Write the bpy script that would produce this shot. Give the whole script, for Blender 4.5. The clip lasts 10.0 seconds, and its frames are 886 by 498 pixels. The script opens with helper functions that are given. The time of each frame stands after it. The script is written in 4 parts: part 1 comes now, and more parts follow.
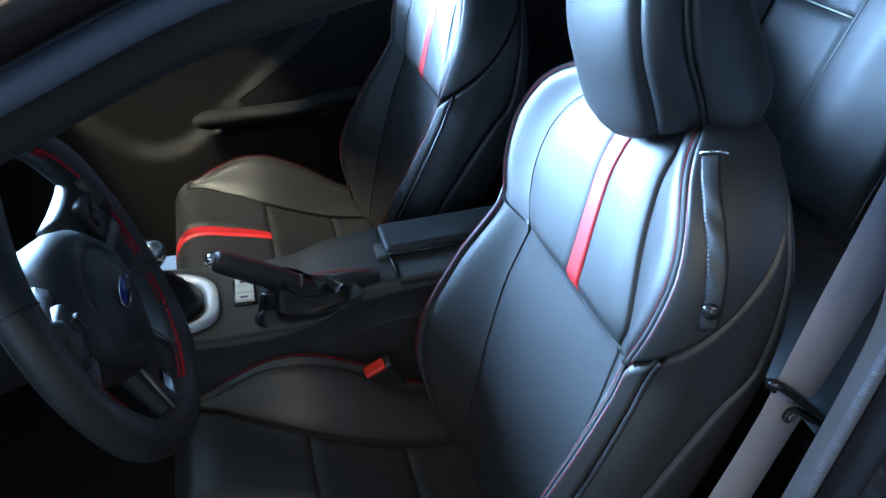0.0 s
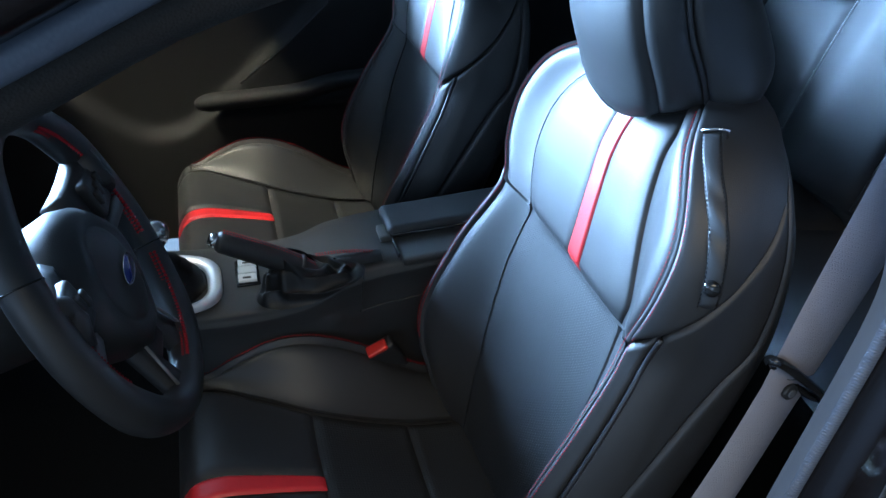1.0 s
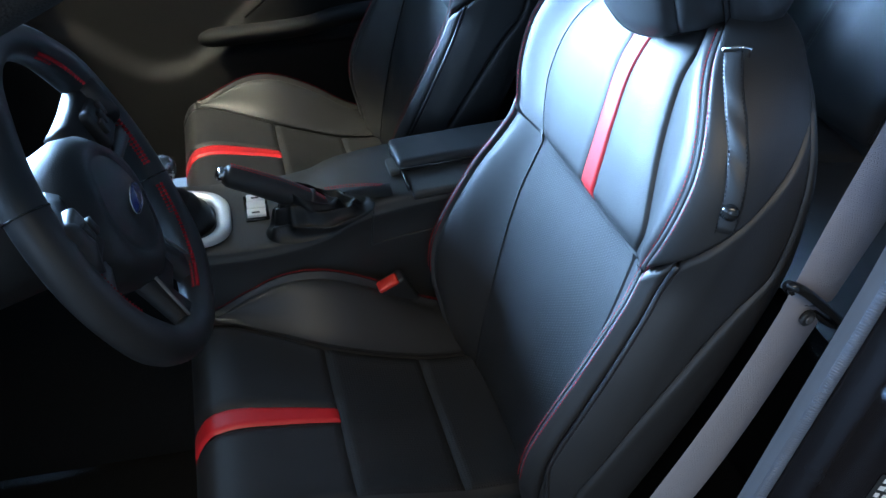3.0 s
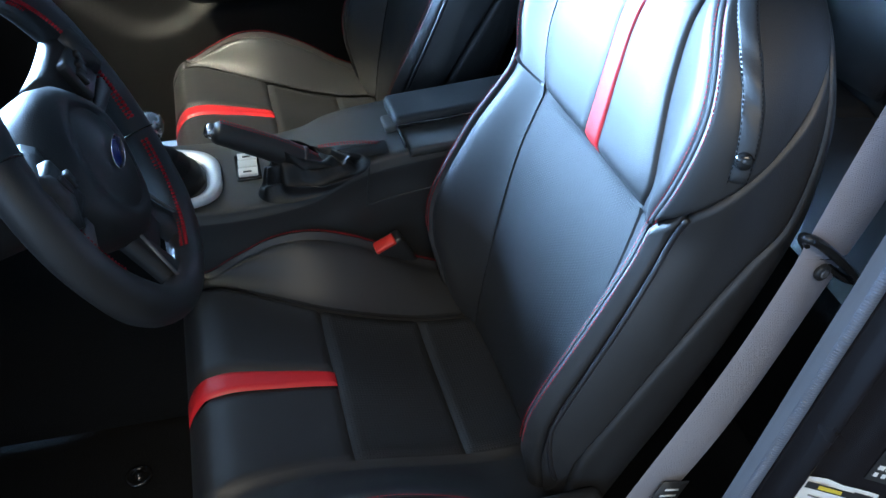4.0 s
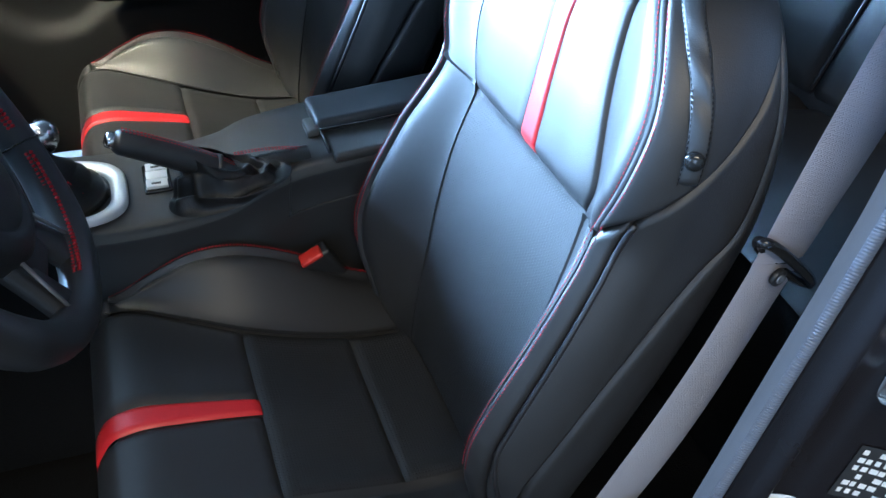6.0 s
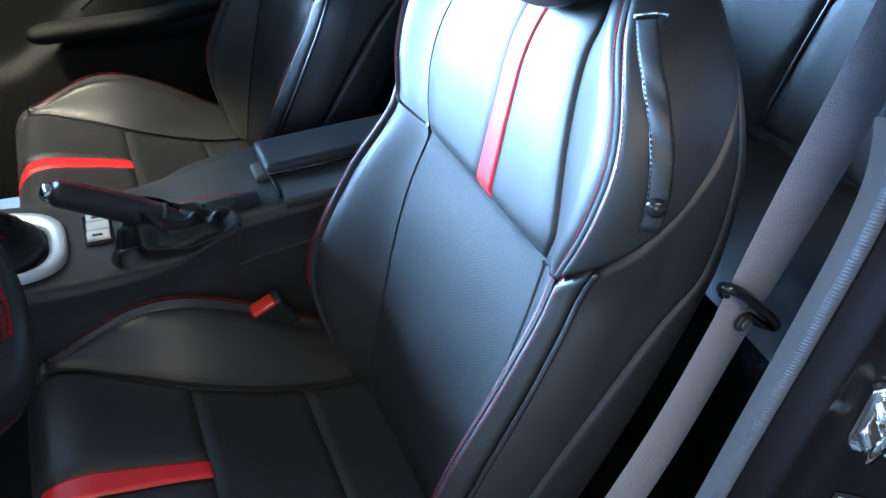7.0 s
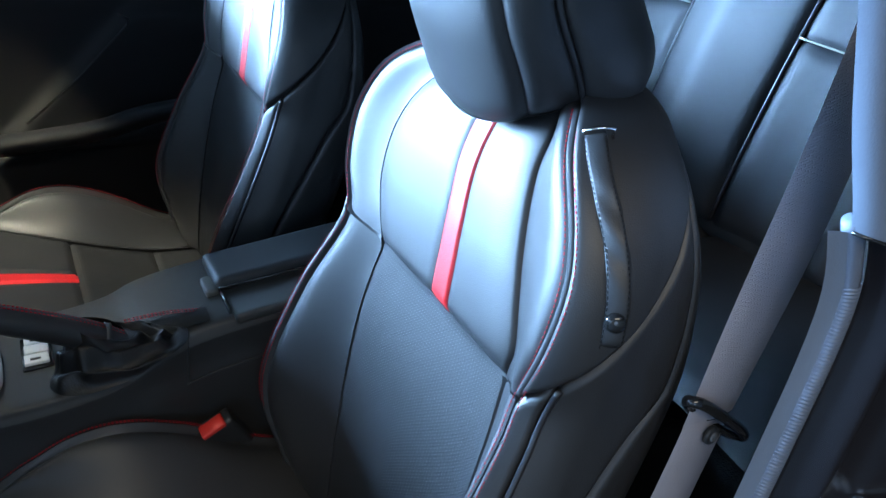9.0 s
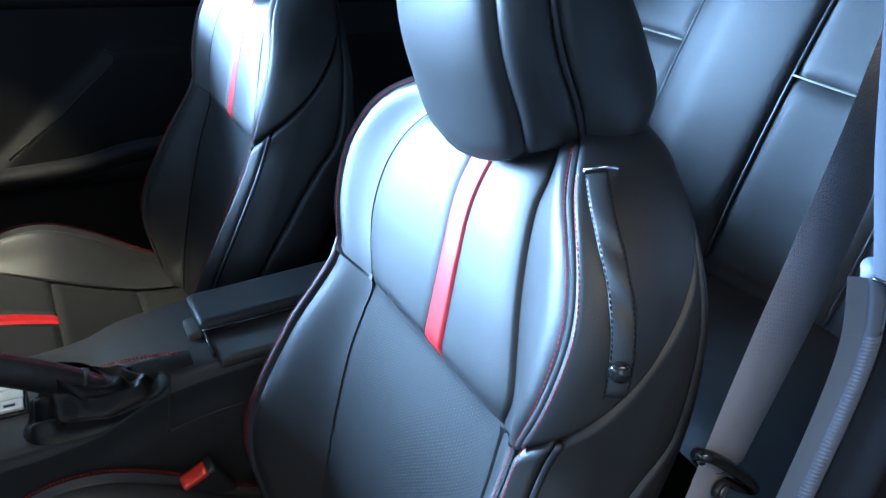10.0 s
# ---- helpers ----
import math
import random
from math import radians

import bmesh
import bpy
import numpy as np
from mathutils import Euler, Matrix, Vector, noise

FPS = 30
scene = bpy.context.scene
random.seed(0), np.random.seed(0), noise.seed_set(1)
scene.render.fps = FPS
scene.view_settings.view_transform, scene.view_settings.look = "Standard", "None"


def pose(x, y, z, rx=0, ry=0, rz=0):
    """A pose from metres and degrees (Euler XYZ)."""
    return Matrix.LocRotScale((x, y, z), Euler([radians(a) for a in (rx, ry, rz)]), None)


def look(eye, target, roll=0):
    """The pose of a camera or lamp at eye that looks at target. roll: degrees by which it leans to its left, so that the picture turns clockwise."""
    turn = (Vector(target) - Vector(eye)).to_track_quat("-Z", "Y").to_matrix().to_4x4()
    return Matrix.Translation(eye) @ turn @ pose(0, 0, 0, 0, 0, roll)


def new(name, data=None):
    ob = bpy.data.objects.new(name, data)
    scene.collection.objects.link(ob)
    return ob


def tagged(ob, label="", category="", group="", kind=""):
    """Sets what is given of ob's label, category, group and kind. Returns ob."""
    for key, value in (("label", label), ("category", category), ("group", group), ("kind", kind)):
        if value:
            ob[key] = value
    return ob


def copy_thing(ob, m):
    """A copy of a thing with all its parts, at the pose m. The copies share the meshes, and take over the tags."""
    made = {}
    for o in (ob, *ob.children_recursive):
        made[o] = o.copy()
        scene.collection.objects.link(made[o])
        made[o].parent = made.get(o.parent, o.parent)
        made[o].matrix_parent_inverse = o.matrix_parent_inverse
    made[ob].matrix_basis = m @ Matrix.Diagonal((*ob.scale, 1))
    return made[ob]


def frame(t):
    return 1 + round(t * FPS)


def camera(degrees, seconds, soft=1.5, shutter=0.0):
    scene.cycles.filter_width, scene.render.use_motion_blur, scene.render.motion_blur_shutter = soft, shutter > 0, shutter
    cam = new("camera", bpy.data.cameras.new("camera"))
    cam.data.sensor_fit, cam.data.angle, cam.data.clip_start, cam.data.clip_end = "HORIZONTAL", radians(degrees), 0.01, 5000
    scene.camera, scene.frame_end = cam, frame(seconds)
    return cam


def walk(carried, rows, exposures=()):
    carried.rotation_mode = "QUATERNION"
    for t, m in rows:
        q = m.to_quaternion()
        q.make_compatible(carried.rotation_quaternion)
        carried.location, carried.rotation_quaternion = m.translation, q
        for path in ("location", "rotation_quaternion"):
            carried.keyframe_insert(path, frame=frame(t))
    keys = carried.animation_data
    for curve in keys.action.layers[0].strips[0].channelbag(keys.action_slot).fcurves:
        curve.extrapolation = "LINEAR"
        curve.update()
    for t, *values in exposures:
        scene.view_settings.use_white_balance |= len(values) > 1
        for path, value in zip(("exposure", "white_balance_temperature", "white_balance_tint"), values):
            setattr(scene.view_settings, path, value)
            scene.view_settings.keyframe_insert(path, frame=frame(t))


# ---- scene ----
import functools

cam = camera(57.8, 10.0)
PATH = [
    (0, (-0.0987, -0.7255, 1.3415), (0.1650, 0.0876, 0.8225), 3.71),
    (0.5, (-0.1001, -0.7282, 1.3419), (0.1623, 0.0816, 0.8172), 3.74),
    (1, (-0.1010, -0.7325, 1.3366), (0.1592, 0.0720, 0.8027), 3.70),
    (1.5, (-0.1020, -0.7347, 1.3330), (0.1560, 0.0618, 0.7862), 3.54),
    (2, (-0.1027, -0.7365, 1.3301), (0.1511, 0.0517, 0.7696), 3.44),
    (2.5, (-0.1032, -0.7356, 1.3239), (0.1418, 0.0433, 0.7465), 3.18),
    (4, (-0.0963, -0.7099, 1.2834), (0.1428, 0.0348, 0.6603), 2.81),
    (4.5, (-0.0918, -0.6987, 1.2637), (0.1415, 0.0338, 0.6241), 2.69),
    (5, (-0.0823, -0.6797, 1.2542), (0.1682, 0.0499, 0.6179), 3.08),
    (5.5, (-0.0749, -0.6640, 1.2515), (0.2076, 0.0606, 0.6230), 3.79),
    (7, (-0.0566, -0.6180, 1.2472), (0.3146, 0.1025, 0.6615), 5.08),
    (7.5, (-0.0505, -0.6060, 1.2505), (0.3471, 0.1253, 0.6963), 5.02),
    (8, (-0.0467, -0.5994, 1.2523), (0.3701, 0.1402, 0.7238), 4.84),
    (8.5, (-0.0428, -0.5924, 1.2545), (0.3864, 0.1574, 0.7508), 4.72),
    (9, (-0.0412, -0.5927, 1.2549), (0.3967, 0.1634, 0.7685), 4.71),
    (9.5, (-0.0358, -0.5782, 1.2495), (0.4086, 0.1839, 0.7786), 4.77),
    (10, (-0.0303, -0.5643, 1.2459), (0.4267, 0.2047, 0.7990), 4.94),
]
walk(cam, [(t, look(eye, target, roll)) for t, eye, target, roll in PATH], [(0, 0.0), (2.7, 0.0), (4.5, 0.60), (5.7, 0.70), (7.5, 0.30), (9.0, 0.06), (10, 0.0)])

# ---- light ----
world = bpy.data.worlds.new("sky")
scene.world = world
world.use_nodes = True
wn = world.node_tree.nodes
sky = wn.new("ShaderNodeTexSky")
sky.sky_type = "NISHITA"
sky.sun_disc = False
sky.sun_elevation, sky.sun_rotation = radians(48), radians(-100)
world.node_tree.links.new(sky.outputs[0], wn["Background"].inputs[0])
wn["Background"].inputs[1].default_value = 0.06
sun_data = bpy.data.lights.new("sun", "SUN")
sun_data.energy, sun_data.angle, sun_data.color = 1.0, radians(12), (1.0, 0.95, 0.88)
sun = new("sun", sun_data)
sun.matrix_world = look((0, 0, 6), (1.2, 4.0, 0))


def area(name, eye, target, w, h, energy, colour):
    d = bpy.data.lights.new(name, "AREA")
    d.shape, d.size, d.size_y, d.energy, d.color = "RECTANGLE", w, h, energy, colour
    o = new(name, d)
    o.matrix_world = look(eye, target)
    return o


# added lamp standing in for daylight through the windscreen
area("front_daylight_fill", (-4.6, 1.7, 1.5), (0.0, 1.7, 1.3), 7.6, 1.5, 260.0, (0.335, 0.60, 1.0))
# added lamp standing in for daylight from the passenger's side; no opening is built
area("side_daylight_fill", (-3.4, 6.2, 1.75), (-0.6, 1.2, 1.2), 8.6, 2.5, 18800.0, (0.335, 0.60, 1.0))
# added blue fill for belt, pillar and stickers; no door is built here
area("blue_side_fill", (-2.6, -4.3, 1.45), (0.4, -0.3, 0.95), 2.6, 1.6, 60.0, (0.46, 0.66, 1.0))
# added warm fill from the driver's side for cushion and console
area("warm_side_fill", (-0.8, -2.2, 3.1), (-0.2, 0.1, 0.5), 2.0, 0.5, 46.0, (1.0, 0.90, 0.74))
# added narrow warm fill aimed through the windscreen at the passenger's cushion
cushion_fill = area("passenger_cushion_fill", (-1.50, 0.60, 3.1), (-0.02, 1.06, 0.50), 0.4, 0.2, 7.0, (1.0, 0.94, 0.70))
cushion_fill.data.spread = radians(32)


# ---- materials ----
def material(name, base, rough, metal=0.0, spec=0.5, grain=0.0, scale=900.0, mottle=0.12, coat=0.0, weave=None, bump2=0.0, sheen=0.0):
    m = bpy.data.materials.new(name)
    m.use_nodes = True
    nt = m.node_tree
    n, l = nt.nodes, nt.links
    b = n["Principled BSDF"]
    b.inputs["Roughness"].default_value = rough
    b.inputs["Metallic"].default_value = metal
    b.inputs["Specular IOR Level"].default_value = spec
    b.inputs["Coat Weight"].default_value = coat
    b.inputs["Sheen Weight"].default_value = sheen
    co = n.new("ShaderNodeTexCoord")
    big = n.new("ShaderNodeTexNoise")
    big.inputs["Scale"].default_value, big.inputs["Detail"].default_value = 9.0, 4.0
    l.new(co.outputs["Object"], big.inputs["Vector"])
    ramp = n.new("ShaderNodeMixRGB")
    ramp.inputs[1].default_value = (*[c * (1 - mottle) for c in base], 1)
    ramp.inputs[2].default_value = (*[min(1, c * (1 + mottle)) for c in base], 1)
    l.new(big.outputs["Fac"], ramp.inputs[0])
    l.new(ramp.outputs[0], b.inputs["Base Color"])
    rr = n.new("ShaderNodeMapRange")
    rr.inputs["To Min"].default_value, rr.inputs["To Max"].default_value = max(0.02, rough - 0.06), rough + 0.06
    l.new(big.outputs["Fac"], rr.inputs["Value"])
    l.new(rr.outputs[0], b.inputs["Roughness"])
    if grain:
        bump = n.new("ShaderNodeBump")
        bump.inputs["Strength"].default_value, bump.inputs["Distance"].default_value = grain, 0.0006
        if weave:
            turn = n.new("ShaderNodeMapping")
            turn.inputs["Rotation"].default_value = (radians(-90), 0, radians(-18))
            l.new(co.outputs["Object"], turn.inputs["Vector"])
            w1 = n.new("ShaderNodeTexBrick")
            w1.inputs["Scale"].default_value, w1.inputs["Brick Width"].default_value, w1.inputs["Row Height"].default_value = weave, 0.9, 0.34
            w1.inputs["Mortar Size"].default_value, w1.inputs["Mortar Smooth"].default_value = 0.07, 1.0
            l.new(turn.outputs["Vector"], w1.inputs["Vector"])
            inv = n.new("ShaderNodeMath")
            inv.operation = "SUBTRACT"
            inv.inputs[0].default_value = 1.0
            l.new(w1.outputs["Fac"], inv.inputs[1])
            l.new(inv.outputs[0], bump.inputs["Height"])
        else:
            v = n.new("ShaderNodeTexVoronoi")
            v.inputs["Scale"].default_value = scale
            l.new(co.outputs["Object"], v.inputs["Vector"])
            l.new(v.outputs["Distance"], bump.inputs["Height"])
        if bump2:
            b2 = n.new("ShaderNodeBump")
            b2.inputs["Strength"].default_value, b2.inputs["Distance"].default_value = bump2, 0.004
            nz = n.new("ShaderNodeTexNoise")
            nz.inputs["Scale"].default_value, nz.inputs["Detail"].default_value = 28.0, 3.0
            l.new(co.outputs["Object"], nz.inputs["Vector"])
            l.new(nz.outputs["Fac"], b2.inputs["Height"])
            l.new(b2.outputs["Normal"], bump.inputs["Normal"])
        l.new(bump.outputs["Normal"], b.inputs["Normal"])
    return m


def perforated():
    """Black leather punched with rows of small holes."""
    m = material("perforated_leather", (0.017, 0.0175, 0.018), 0.5, spec=0.36, grain=0.15, scale=700)
    n, l = m.node_tree.nodes, m.node_tree.links
    uv = n.new("ShaderNodeUVMap")
    mp = n.new("ShaderNodeVectorMath")
    mp.operation = "SCALE"
    mp.inputs["Scale"].default_value = 1 / 0.0042
    l.new(uv.outputs[0], mp.inputs[0])
    fr = n.new("ShaderNodeVectorMath")
    fr.operation = "FRACTION"
    l.new(mp.outputs[0], fr.inputs[0])
    ds = n.new("ShaderNodeVectorMath")
    ds.operation = "DISTANCE"
    ds.inputs[1].default_value = (0.5, 0.5, 0.0)
    l.new(fr.outputs[0], ds.inputs[0])
    st = n.new("ShaderNodeMapRange")
    st.inputs["From Min"].default_value, st.inputs["From Max"].default_value = 0.14, 0.24
    l.new(ds.outputs["Value"], st.inputs["Value"])
    bp = n.new("ShaderNodeBump")
    bp.inputs["Strength"].default_value, bp.inputs["Distance"].default_value = 0.6, 0.0006
    l.new(st.outputs[0], bp.inputs["Height"])
    b = n["Principled BSDF"]
    l.new(bp.outputs["Normal"], b.inputs["Normal"])
    mix = n.new("ShaderNodeMixRGB")
    mix.inputs[1].default_value = (0.004, 0.004, 0.004, 1)
    mix.inputs[2].default_value = (0.018, 0.0185, 0.019, 1)
    l.new(st.outputs[0], mix.inputs[0])
    l.new(mix.outputs[0], b.inputs["Base Color"])
    return m


LEATHER = material("black_leather", (0.020, 0.0203, 0.021), 0.47, grain=0.16, scale=800, bump2=0.008)
PERF = perforated()
BENCH = material("bench_leather", (0.020, 0.021, 0.023), 0.62, spec=0.36, grain=0.15, scale=520, bump2=0.06)
RED = material("red_leather", (0.55, 0.018, 0.022), 0.42, grain=0.2, scale=520)
THREAD = material("red_thread", (0.36, 0.012, 0.020), 0.7, spec=0.2)
PIPING = material("piping", (0.02, 0.02, 0.022), 0.30, grain=0.05)
PLASTIC = material("dark_plastic", (0.016, 0.016, 0.016), 0.5, grain=0.25, scale=700)
CONSOLE = material("console_plastic", (0.034, 0.033, 0.030), 0.5, grain=0.25, scale=800)
LATCH = material("latch_plastic", (0.07, 0.065, 0.055), 0.5, grain=0.2)
GLOSS = material("gloss_black", (0.01, 0.01, 0.01), 0.15)
SILVER = material("satin_silver", (0.78, 0.78, 0.77), 0.36, metal=0.6, mottle=0.03)
BOOT = material("soft_leather", (0.006, 0.006, 0.006), 0.42, spec=0.32, grain=0.25, scale=420, bump2=0.25)
KNOB = material("brushed_knob", (0.52, 0.52, 0.53), 0.2, metal=1.0, mottle=0.03)
GUNMETAL = material("gunmetal_trim", (0.16, 0.16, 0.16), 0.45, metal=0.5, mottle=0.03)
CHROME = material("chrome", (0.8, 0.8, 0.8), 0.08, metal=1.0, mottle=0.02)
WHITE = material("pale_switch", (0.62, 0.62, 0.6), 0.4, mottle=0.03)
TRIM = material("trim_cloth", (0.024, 0.021, 0.019), 0.85, grain=0.5, scale=600)
BELT = material("belt_webbing", (0.31, 0.305, 0.335), 0.7, grain=1.0, weave=150, spec=0.25)
COVER = material("pillar_cover", (0.15, 0.18, 0.23), 0.8, spec=0.2, grain=0.2, scale=700)
# pillar trim's base colour carries the blue of the daylight on it
PILLAR = material("pillar_plastic", (0.13, 0.16, 0.21), 0.5, grain=0.2, scale=700)
DOOR = material("door_plastic", (0.010, 0.010, 0.0105), 0.72, spec=0.2, grain=0.3, scale=700)
# seal rubber is lightened and blued in its colour, as lit by daylight
RUBBER = material("rubber_seal", (0.11, 0.132, 0.175), 0.5, grain=0.2, scale=400)
PAINT = material("grey_paint", (0.010, 0.009, 0.0105), 0.26, metal=0.0, spec=0.3, coat=0.12, grain=0.05, scale=1500)
CARPET = material("black_carpet", (0.008, 0.008, 0.008), 0.95, grain=1.0, scale=350, spec=0.1)
HEADLINER = material("headliner_cloth", (0.16, 0.155, 0.15), 0.9, grain=0.5, scale=600)
BUCKLE_RED = material("red_button", (0.62, 0.03, 0.02), 0.35, mottle=0.04)
BADGE = material("blue_badge", (0.01, 0.02, 0.12), 0.2, mottle=0.05)
PALE = material("pale_piping", (0.26, 0.24, 0.19), 0.7)
ASPHALT = material("asphalt", (0.06, 0.06, 0.06), 0.9, grain=1.0, scale=120)
PAPER = material("white_sticker", (0.75, 0.75, 0.72), 0.45, mottle=0.03)
# warm tone chosen so the unseen walls bounce warm light into the shade
BOUNCE_SHELL = material("bounce_shell", (0.085, 0.072, 0.058), 0.85, grain=0.6, scale=60)
GLASS = material("window_glass", (0.85, 0.9, 0.9), 0.02, mottle=0.01)
GLASS.node_tree.nodes["Principled BSDF"].inputs["Transmission Weight"].default_value = 1.0
GLASS.node_tree.nodes["Principled BSDF"].inputs["IOR"].default_value = 1.02
INK = material("printed_ink", (0.02, 0.02, 0.02), 0.5)
YELLOW = material("yellow_print", (0.65, 0.5, 0.05), 0.5)


# ---- mesh helpers ----
def part(name, bm, mat, parent=None, label="", smooth=True):
    me = bpy.data.meshes.new(name)
    bmesh.ops.recalc_face_normals(bm, faces=bm.faces)
    if smooth:
        for f in bm.faces:
            f.smooth = True
    bm.to_mesh(me)
    bm.free()
    me.materials.append(mat)
    o = new(name, me)
    if parent is not None:
        o.parent = parent
    return tagged(o, label) if label else o


def lerp_table(t, x):
    """Smooth interpolation in a short table of (x, value)."""
    if x <= t[0][0]:
        return t[0][1]
    for i in range(len(t) - 1):
        (x0, y0), (x1, y1) = t[i], t[i + 1]
        if x <= x1:
            m0 = (y1 - (t[i - 1][1] if i else y0)) / (x1 - (t[i - 1][0] if i else x0))
            m1 = ((t[i + 2][1] if i + 2 < len(t) else y1) - y0) / ((t[i + 2][0] if i + 2 < len(t) else x1) - x0)
            h = x1 - x0
            u = (x - x0) / h
            return (2 * u**3 - 3 * u**2 + 1) * y0 + (u**3 - 2 * u**2 + u) * h * m0 + (3 * u**2 - 2 * u**3) * y1 + (u**3 - u**2) * h * m1
    return t[-1][1]


def sheet(fn, u0, u1, v0, v1, nu, nv, puff=0.0, edge=0.009, back=0.006, inside=None):
    """A padded panel on the surface fn(u, v): raised by puff, tucked in along its rim. u0..v1 may be functions of the other."""
    bm = bmesh.new()
    lay = bm.loops.layers.uv.new("UVMap")
    f = lambda a, t: a(t) if callable(a) else a
    P = []
    for j in range(nv + 1):
        tv = j / nv
        row = []
        for i in range(nu + 1):
            tu = i / nu
            v = f(v0, tu) + (f(v1, tu) - f(v0, tu)) * tv
            u = f(u0, v) + (f(u1, v) - f(u0, v)) * tu
            row.append((fn(u, v), u, v))
        P.append(row)
    V = []
    lu = sum((P[nv // 2][i + 1][0] - P[nv // 2][i][0]).length for i in range(nu))
    lv = sum((P[j + 1][nu // 2][0] - P[j][nu // 2][0]).length for j in range(nv))
    ci, cj = nu // 2, nv // 2
    side = 1
    if inside is not None:
        cn = (P[cj][ci + 1][0] - P[cj][ci - 1][0]).cross(P[cj + 1][ci][0] - P[cj - 1][ci][0])
        side = 1 if cn.dot(P[cj][ci][0] - inside) > 0 else -1
    for j in range(nv + 1):
        for i in range(nu + 1):
            p = P[j][i][0]
            du = P[j][min(i + 1, nu)][0] - P[j][max(i - 1, 0)][0]
            dv = P[min(j + 1, nv)][i][0] - P[max(j - 1, 0)][i][0]
            n = du.cross(dv)
            n = n.normalized() * side if n.length > 1e-12 else Vector((0, 0, 1))
            e = min(i / nu, 1 - i / nu) * lu
            g = min(j / nv, 1 - j / nv) * lv
            k = lambda x: (1 - (1 - min(1.0, x / edge)) ** 2)
            h = puff * k(e) * k(g) - back * (1 - min(1, k(e) * 4)) - back * (1 - min(1, k(g) * 4))
            V.append(bm.verts.new(p + n * h))
    for j in range(nv):
        for i in range(nu):
            q = [j * (nu + 1) + i, j * (nu + 1) + i + 1, (j + 1) * (nu + 1) + i + 1, (j + 1) * (nu + 1) + i]
            fc = bm.faces.new([V[k] for k in q])
            for lp, k in zip(fc.loops, q):
                jj, ii = divmod(k, nu + 1)
                lp[lay].uv = (ii / nu * lu, jj / nv * lv)
    return bm


def tube(points, radius, seg=8, closed=False, flat=1.0, up=None, bm=None, cap=True):
    bm = bm or bmesh.new()
    rings = []
    n = len(points)
    for i, p in enumerate(points):
        a = points[(i - 1) % n] if closed or i else p
        b = points[(i + 1) % n] if closed or i < n - 1 else p
        t = (b - a).normalized()
        s = t.cross(up if up is not None else Vector((0.13, 0.31, 0.94))).normalized()
        w = s.cross(t)
        r = radius(i / (n - 1)) if callable(radius) else radius
        rings.append([bm.verts.new(p + (s * math.cos(k * math.tau / seg) + w * flat * math.sin(k * math.tau / seg)) * r) for k in range(seg)])
    for i in range(n if closed else n - 1):
        A, B = rings[i], rings[(i + 1) % n]
        for k in range(seg):
            bm.faces.new((A[k], A[(k + 1) % seg], B[(k + 1) % seg], B[k]))
    if cap and not closed:
        bm.faces.new(rings[0][::-1])
        bm.faces.new(rings[-1])
    return bm


def stitches(points, length=0.0032, gap=0.0014, r=0.0005, bm=None):
    """Separate thread stitches along a line."""
    bm = bm or bmesh.new()
    run, nxt = 0.0, 0.0
    for a, b in zip(points, points[1:]):
        d = (b - a).length
        if d < 1e-7:
            continue
        t = (b - a) / d
        while nxt < run + d:
            p = a + t * (nxt - run)
            tube([p, p + t * length * 0.3, p + t * length * 0.7, p + t * length], lambda u: r * (0.5 if u in (0.0, 1.0) else 1.0), seg=4, bm=bm, cap=False)
            nxt += length + gap
        run += d
    return bm


def box(cx, cy, cz, sx, sy, sz, bevel=0.004, seg=2, m=None, bm=None):
    own = bmesh.new()
    bmesh.ops.create_cube(own, size=1.0)
    for v in own.verts:
        v.co = Vector((v.co.x * sx, v.co.y * sy, v.co.z * sz))
    if bevel:
        bmesh.ops.bevel(own, geom=own.edges[:], offset=bevel, segments=seg, affect="EDGES", profile=0.6)
    for v in own.verts:
        v.co = (m @ v.co if m is not None else v.co) + Vector((cx, cy, cz))
    return own


def lathe(profile, seg=32, m=None):
    """A turned body: (radius, height) pairs about z."""
    bm = bmesh.new()
    rings = [[bm.verts.new((r * math.cos(k * math.tau / seg), r * math.sin(k * math.tau / seg), z)) for k in range(seg)] for r, z in profile]
    for A, B in zip(rings, rings[1:]):
        for k in range(seg):
            bm.faces.new((A[k], A[(k + 1) % seg], B[(k + 1) % seg], B[k]))
    bm.faces.new(rings[0][::-1])
    bm.faces.new(rings[-1])
    if m is not None:
        bmesh.ops.transform(bm, matrix=m, verts=bm.verts)
    return bm


def grid(fn, nu, nv):
    return sheet(fn, 0.0, 1.0, 0.0, 1.0, nu, nv, 0.0, back=0.0)


def empty(name, at=(0, 0, 0)):
    o = new(name)
    o.location = at
    return o


# ---- front seat ----
BACK_O, BACK_LEAN = Vector((0.19, 0.0, 0.47)), radians(17)
BACK_UP = Vector((math.sin(BACK_LEAN), 0, math.cos(BACK_LEAN)))
BACK_OUT = Vector((-math.cos(BACK_LEAN), 0, math.sin(BACK_LEAN)))
